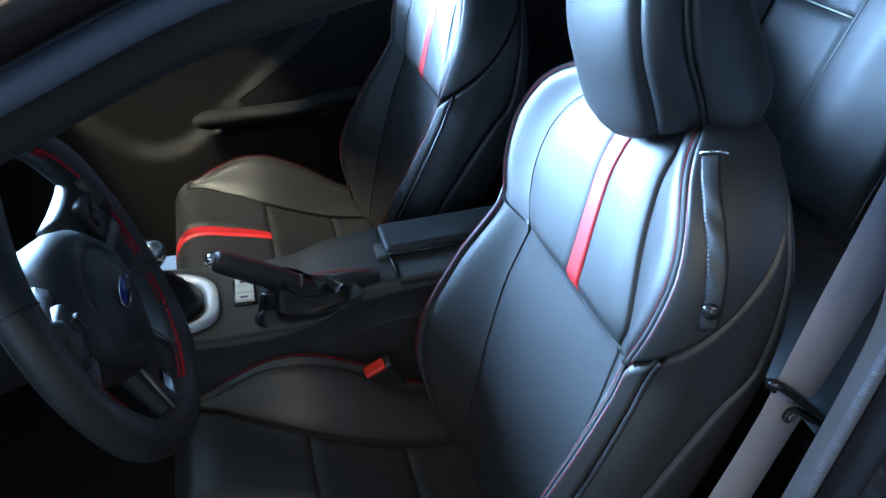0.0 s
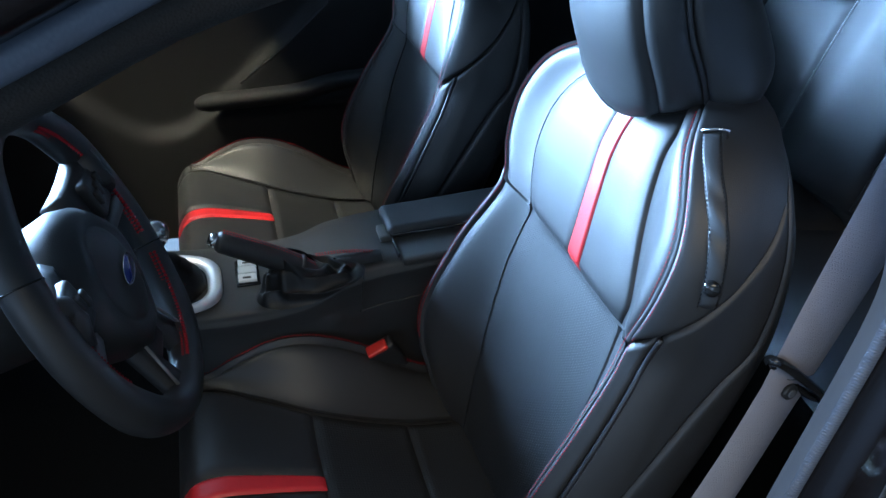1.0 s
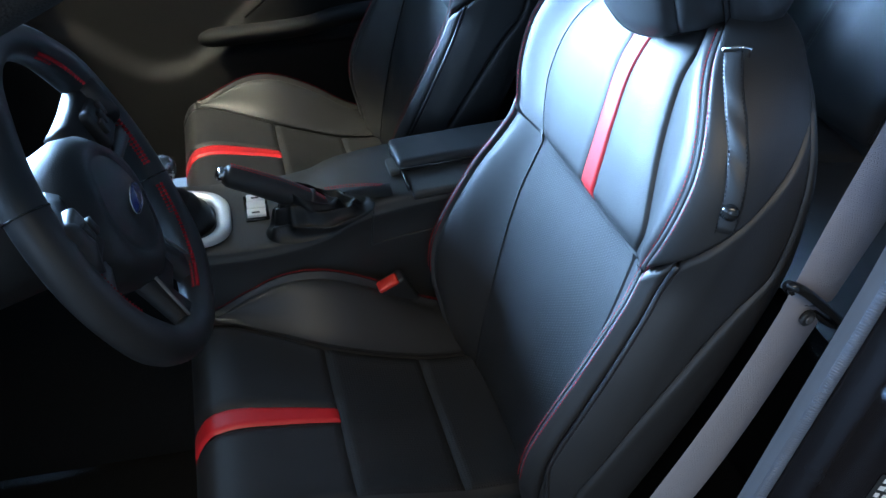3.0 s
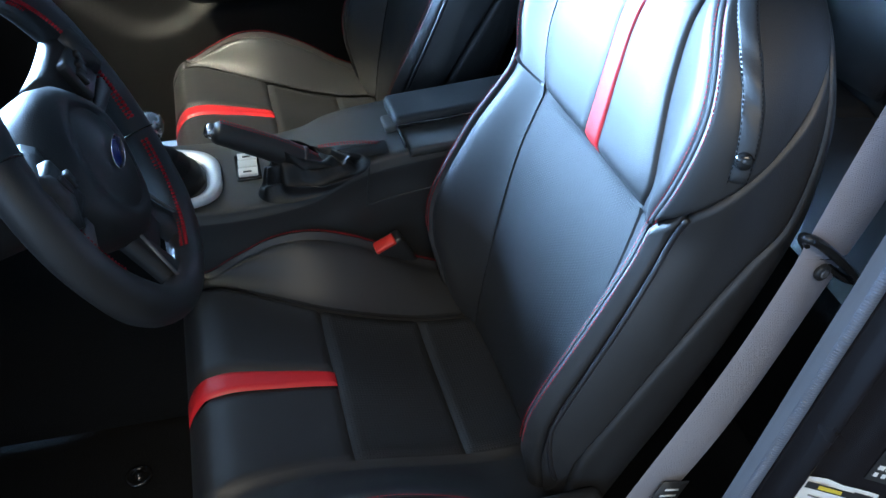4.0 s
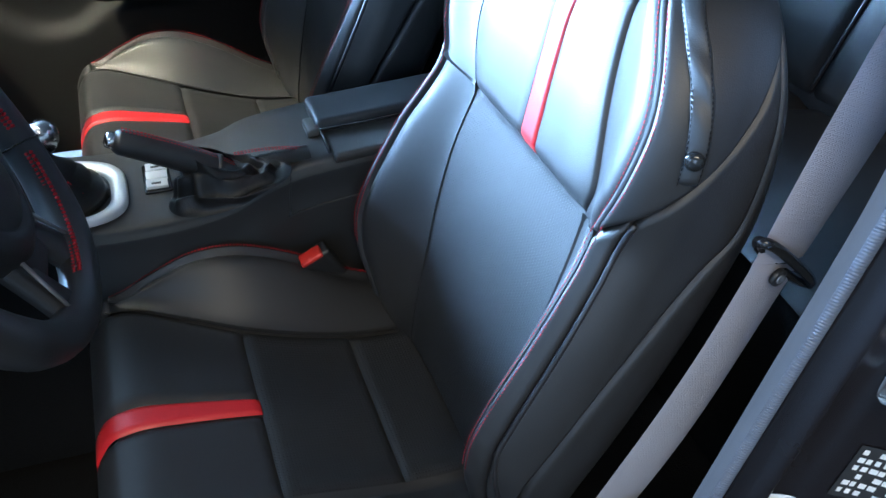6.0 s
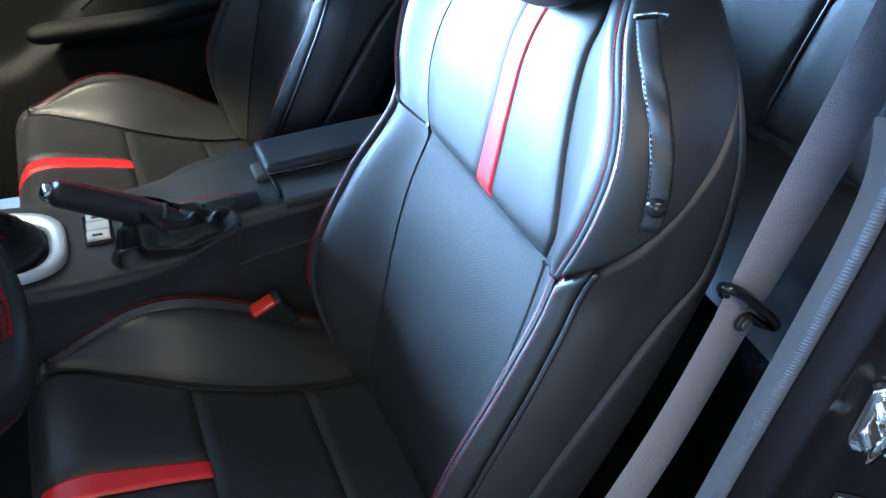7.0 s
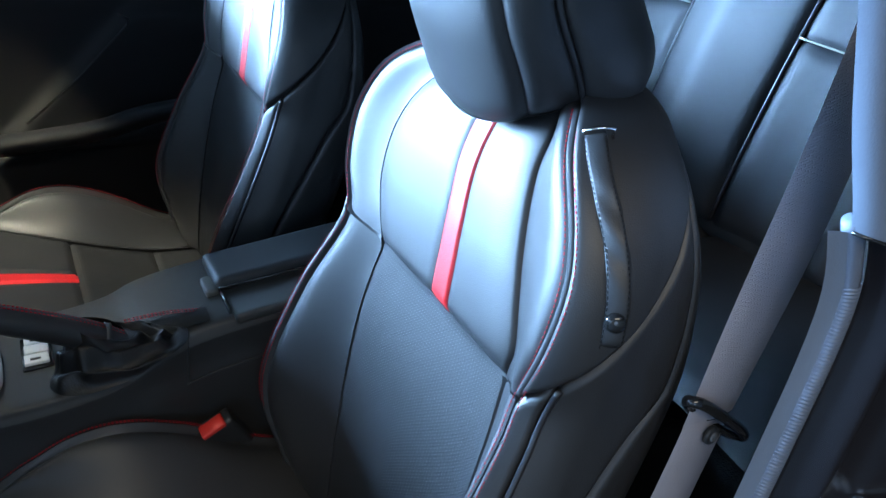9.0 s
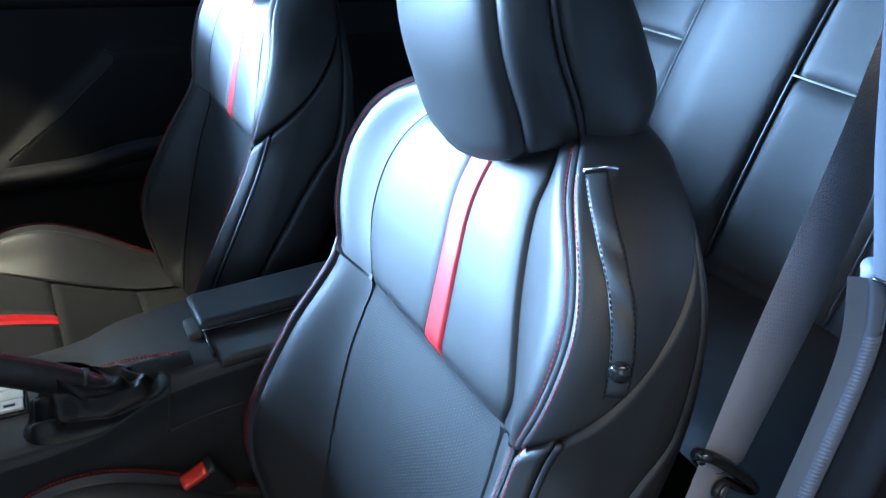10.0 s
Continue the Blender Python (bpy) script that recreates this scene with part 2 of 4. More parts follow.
# half widths and depths of the backrest by height above the crease
B_INS = [(-0.05, 0.10), (0.10, 0.108), (0.20, 0.126), (0.28, 0.134), (0.33, 0.131), (0.364, 0.128), (0.40, 0.149), (0.435, 0.163), (0.48, 0.163), (0.52, 0.148), (0.55, 0.127), (0.58, 0.096), (0.61, 0.056), (0.634, 0.004)]
D_INS = [(-0.05, -0.05), (0.0, -0.034), (0.10, -0.016), (0.25, -0.006), (0.36, -0.003), (0.38, 0.001), (0.42, 0.005), (0.46, 0.008), (0.52, 0.010), (0.56, 0.006), (0.60, -0.010), (0.625, -0.03), (0.634, -0.045)]
B_RDG = [(-0.05, 0.175), (0.10, 0.194), (0.25, 0.196), (0.33, 0.190), (0.37, 0.188), (0.42, 0.211), (0.47, 0.220), (0.50, 0.215), (0.54, 0.194), (0.57, 0.166), (0.595, 0.132), (0.615, 0.09), (0.625, 0.06), (0.634, 0.006)]
D_RDG = [(-0.05, -0.04), (0.02, 0.003), (0.07, 0.032), (0.13, 0.045), (0.25, 0.030), (0.36, 0.014), (0.42, 0.022), (0.50, 0.026), (0.56, 0.024), (0.60, 0.004), (0.625, -0.03), (0.634, -0.045)]
# the middle is narrower towards the door side at the shoulder
I_NEAR = [(-0.05, 0.135), (0.10, 0.150), (0.20, 0.147), (0.30, 0.142), (0.364, 0.135), (0.39, 0.138), (0.43, 0.124), (0.47, 0.108), (0.506, 0.096), (0.54, 0.086), (0.57, 0.080), (0.60, 0.060), (0.634, 0.004)]
FAR = [(-0.05, 1.04), (0.10, 1.12), (0.25, 1.13), (0.36, 1.06), (0.45, 1.06), (0.55, 1.05), (0.634, 1.0)]
# the door side of the ridge is drawn in by the side cover
NEAR = [(-0.05, 0.97), (0.25, 0.945), (0.36, 0.935), (0.42, 0.89), (0.47, 0.86), (0.52, 0.83), (0.57, 0.78), (0.60, 0.80), (0.634, 0.9)]
B_OUT = [(-0.05, 0.225), (0.10, 0.245), (0.25, 0.242), (0.36, 0.232), (0.43, 0.234), (0.50, 0.226), (0.55, 0.202), (0.60, 0.155), (0.625, 0.10), (0.634, 0.008)]
D_OUT = [(-0.05, -0.07), (0.02, -0.045), (0.10, -0.022), (0.36, -0.03), (0.46, -0.03), (0.55, -0.028), (0.60, -0.035), (0.634, -0.048)]
B_REAR = [(-0.05, 0.215), (0.36, 0.216), (0.50, 0.206), (0.56, 0.182), (0.60, 0.140), (0.625, 0.09), (0.634, 0.008)]
D_REAR = [(-0.05, -0.08), (0.20, -0.115), (0.40, -0.12), (0.50, -0.095), (0.56, -0.072), (0.60, -0.062), (0.634, -0.052)]


def back_point(s, a):
    """The backrest's skin: s 0 centre, 1 insert edge, 2 stitched ridge, 3 outer side, 4 rear corner, 5 rear centre."""
    sg, s = (1 if s >= 0 else -1), abs(s)
    kr, ko = (lerp_table(NEAR, a), 0.94) if sg < 0 else (lerp_table(FAR, a), 0.96)
    bi, di = lerp_table(B_INS if sg > 0 else I_NEAR, a), lerp_table(D_INS, a)
    K = [(-bi, di), (0.0, di - 0.006), (bi, di), (lerp_table(B_RDG, a) * kr, lerp_table(D_RDG, a)),
         (lerp_table(B_OUT, a) * ko, lerp_table(D_OUT, a)), (lerp_table(B_REAR, a) * ko, lerp_table(D_REAR, a)), (0.0, lerp_table(D_REAR, a) - 0.015), (-0.1, lerp_table(D_REAR, a))]
    i = min(int(s), 4)
    u = s - i
    p0, p1, p2, p3 = K[i], K[i + 1], K[i + 2], K[i + 3]
    cr = lambda a0, a1, a2, a3: 0.5 * (2 * a1 + (a2 - a0) * u + (2 * a0 - 5 * a1 + 4 * a2 - a3) * u * u + (3 * a1 - a0 - 3 * a2 + a3) * u**3)
    b, d = cr(p0[0], p1[0], p2[0], p3[0]), cr(p0[1], p1[1], p2[1], p3[1])
    if s < 1.0 and a > 0.364:
        d += 0.012 * (1 - s**4) * min(1.0, (a - 0.364) / 0.012) ** 0.6
    return BACK_O + BACK_UP * a + BACK_OUT * d + Vector((0, sg * b, 0))


Z_MID = [(-0.20, 0.486), (-0.15, 0.512), (-0.08, 0.506), (0.0, 0.490), (0.14, 0.452), (0.22, 0.445), (0.28, 0.45)]
H_BOL = [(-0.20, 0.0), (-0.145, 0.001), (-0.107, 0.024), (-0.057, 0.055), (-0.01, 0.070), (0.036, 0.072), (0.10, 0.060), (0.169, 0.032), (0.24, 0.008), (0.28, 0.004)]
# the cushion's middle widens towards the front, where the side pads run out
C_FAR = [(-0.20, 0.212), (-0.139, 0.200), (-0.07, 0.172), (0.0, 0.145), (0.08, 0.134), (0.28, 0.128)]
C_NEAR = [(-0.20, 0.165), (-0.149, 0.145), (-0.08, 0.132), (0.0, 0.127), (0.28, 0.120)]


def cushion_point(s, x):
    """The cushion's skin: s 0 centre, 1 insert edge, 2 stitched ridge, 3 outer side, 4 lower hem."""
    sg, s = (1 if s >= 0 else -1), abs(s)
    z, h = lerp_table(Z_MID, x), lerp_table(H_BOL, x)
    ins = lerp_table(C_FAR if sg > 0 else C_NEAR, x)
    K = [(-ins, z), (0.0, z - 0.006), (ins, z - 0.002), (0.232, z + h), (0.256, z - 0.045), (0.250, z - 0.15), (0.24, z - 0.2)]
    i = min(int(s), 3)
    u = s - i
    p0, p1, p2, p3 = K[i], K[i + 1], K[i + 2], K[i + 3]
    cr = lambda a0, a1, a2, a3: 0.5 * (2 * a1 + (a2 - a0) * u + (2 * a0 - 5 * a1 + 4 * a2 - a3) * u * u + (3 * a1 - a0 - 3 * a2 + a3) * u**3)
    return Vector((x, sg * cr(p0[0], p1[0], p2[0], p3[0]), cr(p0[1], p1[1], p2[1], p3[1])))


def cushion_front(s, q):
    """q runs 0..1 over the top from the cross seam to the front edge, 1..2 down the front."""
    if q <= 1:
        return cushion_point(s, -0.003 - 0.155 * q)
    t = (q - 1) * math.pi / 2
    p = cushion_point(s, -0.158)
    low = 0.13
    return Vector((p.x - 0.045 * math.sin(t) + 0.03 * max(0, q - 1.5), p.y * (1 - 0.04 * (q - 1)), p.z - 0.03 * (1 - math.cos(t)) - low * max(0.0, (q - 1)) ** 2))


def front_seat():
    seat = empty("front_seat", (0.05, 0, 0.22))
    inv = Matrix.Translation((-0.05, 0, -0.22))

    def add(name, bm, mat, label="", parent=None):
        bmesh.ops.transform(bm, matrix=inv, verts=bm.verts)
        return part(name, bm, mat, parent or seat, label)

    cut = 0.364
    mid = BACK_O + BACK_UP * 0.3 + BACK_OUT * -0.05

    def skin(*a, **k):
        return sheet(back_point, *a, inside=mid, **k)

    # backrest panels
    add("lower_insert", skin(-1.0, 1.0, -0.02, cut + 0.001, 30, 48, 0.001, 0.01, 0.0), PERF, "perforated black leather")
    mid_y = lambda a: lerp_table([(0.364, -0.016), (0.41, -0.011), (0.46, -0.004), (0.51, 0.003), (0.56, 0.001), (0.60, 0.0)], a)
    at_y = lambda y, a: y / lerp_table(B_INS if y > 0 else I_NEAR, a)
    r0, r1 = (lambda a: at_y(mid_y(a) - 0.0145, a)), (lambda a: at_y(mid_y(a) + 0.0145, a))
    add("upper_panel", skin(-1.0, r0, cut, 0.598, 24, 60, 0.0022, 0.0028, 0.0008), LEATHER)
    add("upper_panel", skin(r1, 1.0, cut, 0.598, 24, 60, 0.0022, 0.0028, 0.0008), LEATHER)
    add("stripe", skin(r0, r1, cut, 0.598, 14, 60, 0.0024, 0.0022, 0.0005), RED, "red leather stripe")
    for sg in (-1, 1):
        add("lower_bolster", skin(sg * 1.0, sg * 2.0, -0.03, lambda t: cut + 0.006 * t, 24, 50, 0.011, 0.018, 0.002), LEATHER)
        add("upper_bolster", skin(sg * 1.0, sg * 2.0, lambda t: cut + 0.006 * t, 0.628, 24, 44, 0.013 if sg > 0 else 0.006, 0.024 if sg > 0 else 0.034, 0.003 if sg > 0 else 0.0), LEATHER)
        low = lambda t: cut + 0.006 + 0.10 * t + 0.115 * t * t
        crease = lambda a, sg=sg: sg * lerp_table([(-0.05, 2.70), (0.084, 2.85), (0.141, 2.95), (0.266, 3.2), (0.374, 3.45), (0.42, 3.6), (0.64, 3.6)], a)
        add("shoulder_side", skin(sg * 2.0, sg * 3.6, low, 0.632, 44, 44, 0.003 if sg > 0 else 0.009, 0.03 if sg > 0 else 0.011, 0.002), LEATHER)
        add("lower_side", skin(sg * 2.0, sg * 2.42, lambda t: -0.03 + 0.02 * t, lambda t: low(0.2625 * t), 14, 44, 0.006, 0.010, 0.002), LEATHER)
        add("middle_side", skin(sg * 2.42, crease, lambda t: -0.01 + 0.06 * t * t, lambda t: low(0.2625 + 0.7375 * t), 26, 50, 0.006, 0.009, 0.003), LEATHER)
        add("rear_side", skin(crease, sg * 4.2, -0.03, 0.632, 24, 60, 0.006, 0.009, 0.003), LEATHER)
        # seams with doubled red thread
        for off in (-0.10, 0.085):
            pts = [back_point(sg * (2 + off), a) for a in np.linspace(0.075, 0.598, 130)]
            nrm = (BACK_OUT * 0.8 + Vector((0, sg * 0.6, 0))).normalized()
            add("stitching", stitches([p + nrm * lerp_table([(60, 0.0074), (84, 0.0005 if sg > 0 else 0.0090)], n) for n, p in enumerate(pts)], r=0.00055), THREAD, "doubled red thread")
        add("piping", tube([back_point(sg * (2.42 + 0.3 * max(0, 0.12 - a) / 0.12), a) + Vector((-0.003, sg * 0.005, 0)) for a in np.linspace(0.04, 0.40, 60)], 0.0030), PIPING, "glossy black piping")
    add("back_panel", skin(4.2, 5.0, -0.03, 0.632, 12, 30, 0.0, 0.01, 0.0), PLASTIC)
    add("back_panel", skin(-4.2, -5.0, -0.03, 0.632, 12, 30, 0.0, 0.01, 0.0), PLASTIC)
    core = lambda s, a: back_point(s, a) + (BACK_O + BACK_UP * a + BACK_OUT * -0.05 - back_point(s, a)).normalized() * 0.005
    add("core", sheet(core, -5.0, 5.0, -0.03, 0.633, 80, 40, 0.0, 0.01, 0.0), LEATHER)
    # cushion panels
    low_mid = Vector((0.03, 0, 0.38))
    cp, cf = functools.partial(sheet, cushion_point, inside=low_mid), functools.partial(sheet, cushion_front, inside=low_mid)
    add("cushion_rear", cp(-1.0, 1.0, 0.139, 0.235, 24, 14, 0.004, 0.010, 0.003), PERF)
    add("cushion_middle", cp(-1.0, 1.0, -0.003, 0.139, 24, 18, 0.004, 0.010, 0.003), PERF)
    w0, w1 = 0.005, 0.172
    add("cushion_front", cf(-1.0, w0, 0.0, 2.0, 18, 40, 0.004, 0.009, 0.003), LEATHER)
    add("cushion_front", cf(w1, 1.0, 0.0, 2.0, 18, 40, 0.004, 0.009, 0.003), LEATHER)
    add("cushion_stripe", cf(w0, w1, 0.0, 2.0, 8, 50, 0.0045, 0.004, 0.0), RED, "red leather stripe")
    for sg in (-1, 1):
        add("cushion_bolster", cp(sg * 1.0, sg * 2.0, -0.165, 0.245, 22, 50, 0.006, 0.022, 0.003), LEATHER)
        add("cushion_side", cp(sg * 2.0, sg * 4.0, -0.165, 0.245, 24, 50, 0.002, 0.010), LEATHER)
        add("bolster_front", cf(sg * 1.0, sg * 3.6, 1.0, 2.0, 24, 20, 0.004, 0.012), LEATHER)
        for off in (-0.04, 0.06):
            pts = [cushion_point(sg * (2 + off), x) + Vector((0, sg * 0.002, 0.0058)) for x in np.linspace(-0.16, 0.24, 90)]
            add("stitching", stitches(pts), THREAD, "doubled red thread")
    ccore = lambda s, x: cushion_point(s, x) + Vector((0, -0.004 * s / 2, -0.006))
    add("cushion_core", sheet(ccore, -4.0, 4.0, -0.165, 0.26, 60, 30, 0.0, 0.01, 0.0), LEATHER)
    # headrest
    def head(s, v):
        sg, t = (1 if s >= 0 else -1), abs(s)
        low = 0.553 + 0.025 * min(t, 1.0) ** 2 + 0.027 * min(max(0.0, t - 1), 1.0) + 0.004 * max(0.0, t - 2)
        a = low + (0.80 - low) * v
        wd = lerp_table([(0.0, 0.080), (0.12, 0.084), (0.3, 0.081), (0.5, 0.074), (0.75, 0.060), (1.0, 0.035)], v)
        fr = lerp_table([(0.0, 0.030), (0.12, 0.052), (0.3, 0.085), (0.5, 0.108), (0.75, 0.122), (1.0, 0.118)], v)
        bs = lerp_table([(0.0, 0.100), (0.12, 0.112), (0.3, 0.102), (0.5, 0.078), (0.75, 0.055), (1.0, 0.03)], v)
        ds = lerp_table([(0.0, -0.030), (0.12, -0.040), (0.3, -0.040), (0.5, -0.008), (0.75, 0.045), (1.0, 0.085)], v)
        bs = max(bs, wd + 0.016)
        K = [(-wd, fr), (0, fr + 0.008), (wd, fr), (wd + 0.020, fr - 0.034), (bs, ds), (0, ds - 0.012), (-wd, ds)]
        i = min(int(t), 3)
        u = t - i
        p0, p1, p2, p3 = K[i], K[i + 1], K[i + 2], K[i + 3]
        cr = lambda a0, a1, a2, a3: 0.5 * (2 * a1 + (a2 - a0) * u + (2 * a0 - 5 * a1 + 4 * a2 - a3) * u * u + (3 * a1 - a0 - 3 * a2 + a3) * u**3)
        return BACK_O + BACK_UP * a + BACK_OUT * cr(p0[1], p1[1], p2[1], p3[1]) + Vector((0, 0.008 + sg * cr(p0[0], p1[0], p2[0], p3[0]), 0))

    hmid = BACK_O + BACK_UP * 0.7 + BACK_OUT * 0.06
    hs = functools.partial(sheet, head, inside=hmid)
    hr = add("headrest", hs(-1.0, 1.0, 0.0, 1.0, 24, 26, 0.005, 0.016, 0.002), LEATHER)
    for sg in (-1, 1):
        add("gusset", hs(sg * 1.0, sg * 2.0, 0.0, 1.0, 14, 26, 0.004, 0.010, 0.002), LEATHER, parent=hr)
        add("headrest_side", hs(sg * 2.0, sg * 4.0, 0.0, 1.0, 24, 26, 0.007, 0.014), LEATHER, parent=hr)
        add("piping", tube([head(sg * 2.0, v) + Vector((-0.002, sg * 0.003, 0)) for v in np.linspace(0, 1, 40)], 0.0028), PIPING, parent=hr)
    hc = lambda s, v: head(s, v) + (BACK_O + BACK_UP * (0.58 + 0.22 * v) + BACK_OUT * (0.01 + 0.09 * v) - head(s, v)) * 0.07
    add("headrest_core", sheet(hc, -4.0, 4.0, 0.0, 1.0, 60, 20, 0.0, 0.01, 0.0), LEATHER, parent=hr)
    add("headrest_base", grid(lambda u, v: (BACK_O + BACK_UP * 0.575).lerp(head(8 * u - 4, 0.0), 1 - v), 40, 4), LEATHER, parent=hr)
    add("headrest_top", grid(lambda u, v: (BACK_O + BACK_UP * 0.812 + BACK_OUT * 0.10).lerp(head(8 * u - 4, 1.0), 1 - v), 40, 6), LEATHER, parent=hr)
    # plastic base and rails
    add("seat_base", box(0.03, 0, 0.30, 0.34, 0.44, 0.16, 0.02), PLASTIC)
    for y in (-0.19, 0.19):
        add("rail", box(0.03, y, 0.235, 0.46, 0.05, 0.03, 0.005), PLASTIC)
    return seat


driver = tagged(front_seat(), "black leather bucket seat with red stripe and red stitching", "car seat", "front seats")
passenger = tagged(copy_thing(driver, Matrix.Translation((0.055, 0.72, 0.22))), "black leather bucket seat with red stripe beside the console", "car seat", "front seats")

# strap with a press stud and the zip's pull, on the driver's seat alone
def local(bm, at):
    bmesh.ops.transform(bm, matrix=Matrix.Translation((-at[0], -at[1], -at[2])), verts=bm.verts)
    return bm


SEAT_AT = (0.05, 0, 0.22)


def strap():
    n = (BACK_OUT * 0.72 + Vector((0, -0.70, 0))).normalized()

    def f(u, v):
        a, q = lerp_table([(0, 0.592), (0.5, 0.532), (1, 0.452)], v), lerp_table([(0, 2.30), (0.5, 2.52), (1, 2.74)], v)
        p = back_point(-q, a) + n * (0.0125 + 0.003 * math.sin(v * math.pi))
        run = (BACK_UP * -0.12 + Vector((0, -0.075, 0))).normalized()
        side = n.cross(run).normalized()
        fold = 0.0016 * math.sin(v * 26 + u * 4) * math.exp(-((v - 0.5) / 0.25) ** 2)
        return p + side * (0.5 - u) * 0.0195 + n * (0.0018 * math.sin(u * math.pi) + fold)

    st = part("strap", local(sheet(f, 0.0, 1.0, 0.0, 1.0, 10, 36, 0.002, 0.003, 0.002, inside=Vector((0.4, 0, 0.9))), SEAT_AT), LEATHER, driver, "hanging black leather strap")
    for u in (0.1, 0.9):
        part("edge_stitching", local(stitches([f(u, v) + n * 0.0022 for v in np.linspace(0, 1, 60)], 0.003, 0.0015, 0.0005), SEAT_AT), CARPET, st)
    c = f(0.5, 0.86)
    m = Matrix.Translation(c + n * 0.003) @ n.to_track_quat("Z", "Y").to_matrix().to_4x4()
    part("press_stud", local(lathe([(0.0082, 0.0), (0.0082, 0.0015), (0.0070, 0.0035), (0.004, 0.0048), (0.0008, 0.0052)], 20, m), SEAT_AT), GLOSS, st, "glossy black press stud")
    a, b = f(-0.1, 0.0), f(1.1, 0.0)
    part("zip_pull", local(tube([a + Vector((0, -0.004, -0.006)), a + Vector((0, -0.005, 0.003)), (a + b) / 2 + Vector((0, -0.006, 0.005)), b + Vector((0, -0.005, 0.003)), b + Vector((0, -0.003, -0.008))], 0.0017), SEAT_AT), CHROME, driver, "bent bright metal pull")
    part("zip", local(tube([back_point(-2.01, a) + (BACK_OUT * 0.8 + Vector((0, -0.6, 0))).normalized() * 0.003 for a in np.linspace(0.375, 0.60, 70)], 0.0040), SEAT_AT), BENCH, driver, "black zip between two stitched seams")


strap()


def seat_lever():
    part("side_shield", local(box(0.12, -0.262, 0.40, 0.30, 0.02, 0.13, 0.008, m=Matrix.Rotation(radians(6), 3, "Y")), SEAT_AT), PLASTIC, driver, "black plastic side shield")
    part("hinge_cover", local(box(0.21, -0.255, 0.475, 0.085, 0.03, 0.085, 0.014, 3), SEAT_AT), PLASTIC, driver, "black plastic hinge cover")
    part("recline_lever", local(box(0.185, -0.283, 0.495, 0.10, 0.022, 0.03, 0.006, 3, m=Matrix.Rotation(radians(4), 3, "Y")), SEAT_AT), CONSOLE, driver, "grey plastic recline lever")


seat_lever()


def thing(name, bm, mat, label, cat, kind="", smooth=True):
    return tagged(part(name, bm, mat, None, "", smooth), label, cat, "", kind)


# ---- setting ----
thing("ground", box(0, 0, -0.02, 400, 400, 0.04, 0.0), ASPHALT, "grey asphalt ground under the car", "ground", "structure", False)
thing("floor", grid(lambda u, v: Vector((-1.3 + 2.0 * u, -0.33 + 1.40 * v, 0.21 + 0.004 * noise.noise((u * 40, v * 30, 0)) + 0.30 * max(0, 0.18 - u) / 0.18)), 80, 60), CARPET, "black carpeted car floor", "floor", "structure")

# unseen plain box added round the car to bounce light, open ahead
thing("bounce_wall_west", box(1.0, -4.6, 1.7, 12.0, 0.2, 3.4, 0.0), BOUNCE_SHELL, "plain unseen wall added for bounce light", "wall", "structure", False)
thing("bounce_wall_east", box(1.0, 6.4, 1.7, 12.0, 0.2, 3.4, 0.0), BOUNCE_SHELL, "plain unseen wall added for bounce light", "wall", "structure", False)
thing("bounce_wall_south", box(7.0, 0.9, 1.7, 0.2, 11.2, 3.4, 0.0), BOUNCE_SHELL, "plain unseen wall added for bounce light", "wall", "structure", False)
thing("bounce_ceiling", box(1.0, 0.9, 3.5, 12.0, 11.2, 0.2, 0.0), BOUNCE_SHELL, "plain unseen ceiling added for bounce light", "ceiling", "structure", False)

# ---- roof, pillars and shell ----
RAIL = [(-0.95, 0.90), (-0.60, 1.030), (-0.35, 1.113), (-0.193, 1.176), (-0.114, 1.213), (-0.062, 1.231), (-0.011, 1.246), (0.06, 1.260), (0.30, 1.272)]


def rail_at(x, dy, dz, y0=-0.35):
    """The edge of the roof over the open door, with offsets inward and up."""
    bend = -0.14 * max(0.0, -x - 0.1)
    return Vector((x, y0 + bend + dy, lerp_table(RAIL, x) + dz))


def roof_rail():
    xs = np.linspace(-0.95, 0.34, 60)
    car = empty("roof_rail", (0.0, -0.36, 1.22))
    at = (0.0, -0.36, 1.22)

    def strip(prof, name, mat, label):
        f = lambda u, v: rail_at(-0.95 + 1.29 * u, lerp_table([(k / (len(prof) - 1), p[0]) for k, p in enumerate(prof)], v), lerp_table([(k / (len(prof) - 1), p[1]) for k, p in enumerate(prof)], v))
        part(name, local(grid(f, 60, 12), at), mat, car, label)

    strip([(0.10, 0.010), (0.03, -0.004), (0.0, 0.0), (-0.014, 0.012), (-0.018, 0.030)], "inner_trim", TRIM, "dark grey-brown pillar trim")
    part("door_seal", local(tube([rail_at(x, -0.022, 0.036) for x in xs], 0.009, seg=10), at), RUBBER, car, "black rubber seal")
    strip([(-0.018, 0.040), (-0.034, 0.046), (-0.052, 0.052), (-0.056, 0.066), (-0.040, 0.080), (0.08, 0.10)], "outer_panel", PAINT, "dark grey painted panel")
    return tagged(car, "dark roof rail and pillar over the open door", "roof rail", "", "structure")


roof_rail()
thing("ceiling", grid(lambda u, v: Vector((-0.30 + 1.9 * u, -0.30 + 1.36 * v, 1.245 + 0.05 * math.sin(v * math.pi) - 0.25 * max(0, u - 0.62) ** 2 * 4)), 30, 30), HEADLINER, "grey cloth headliner", "ceiling", "structure")
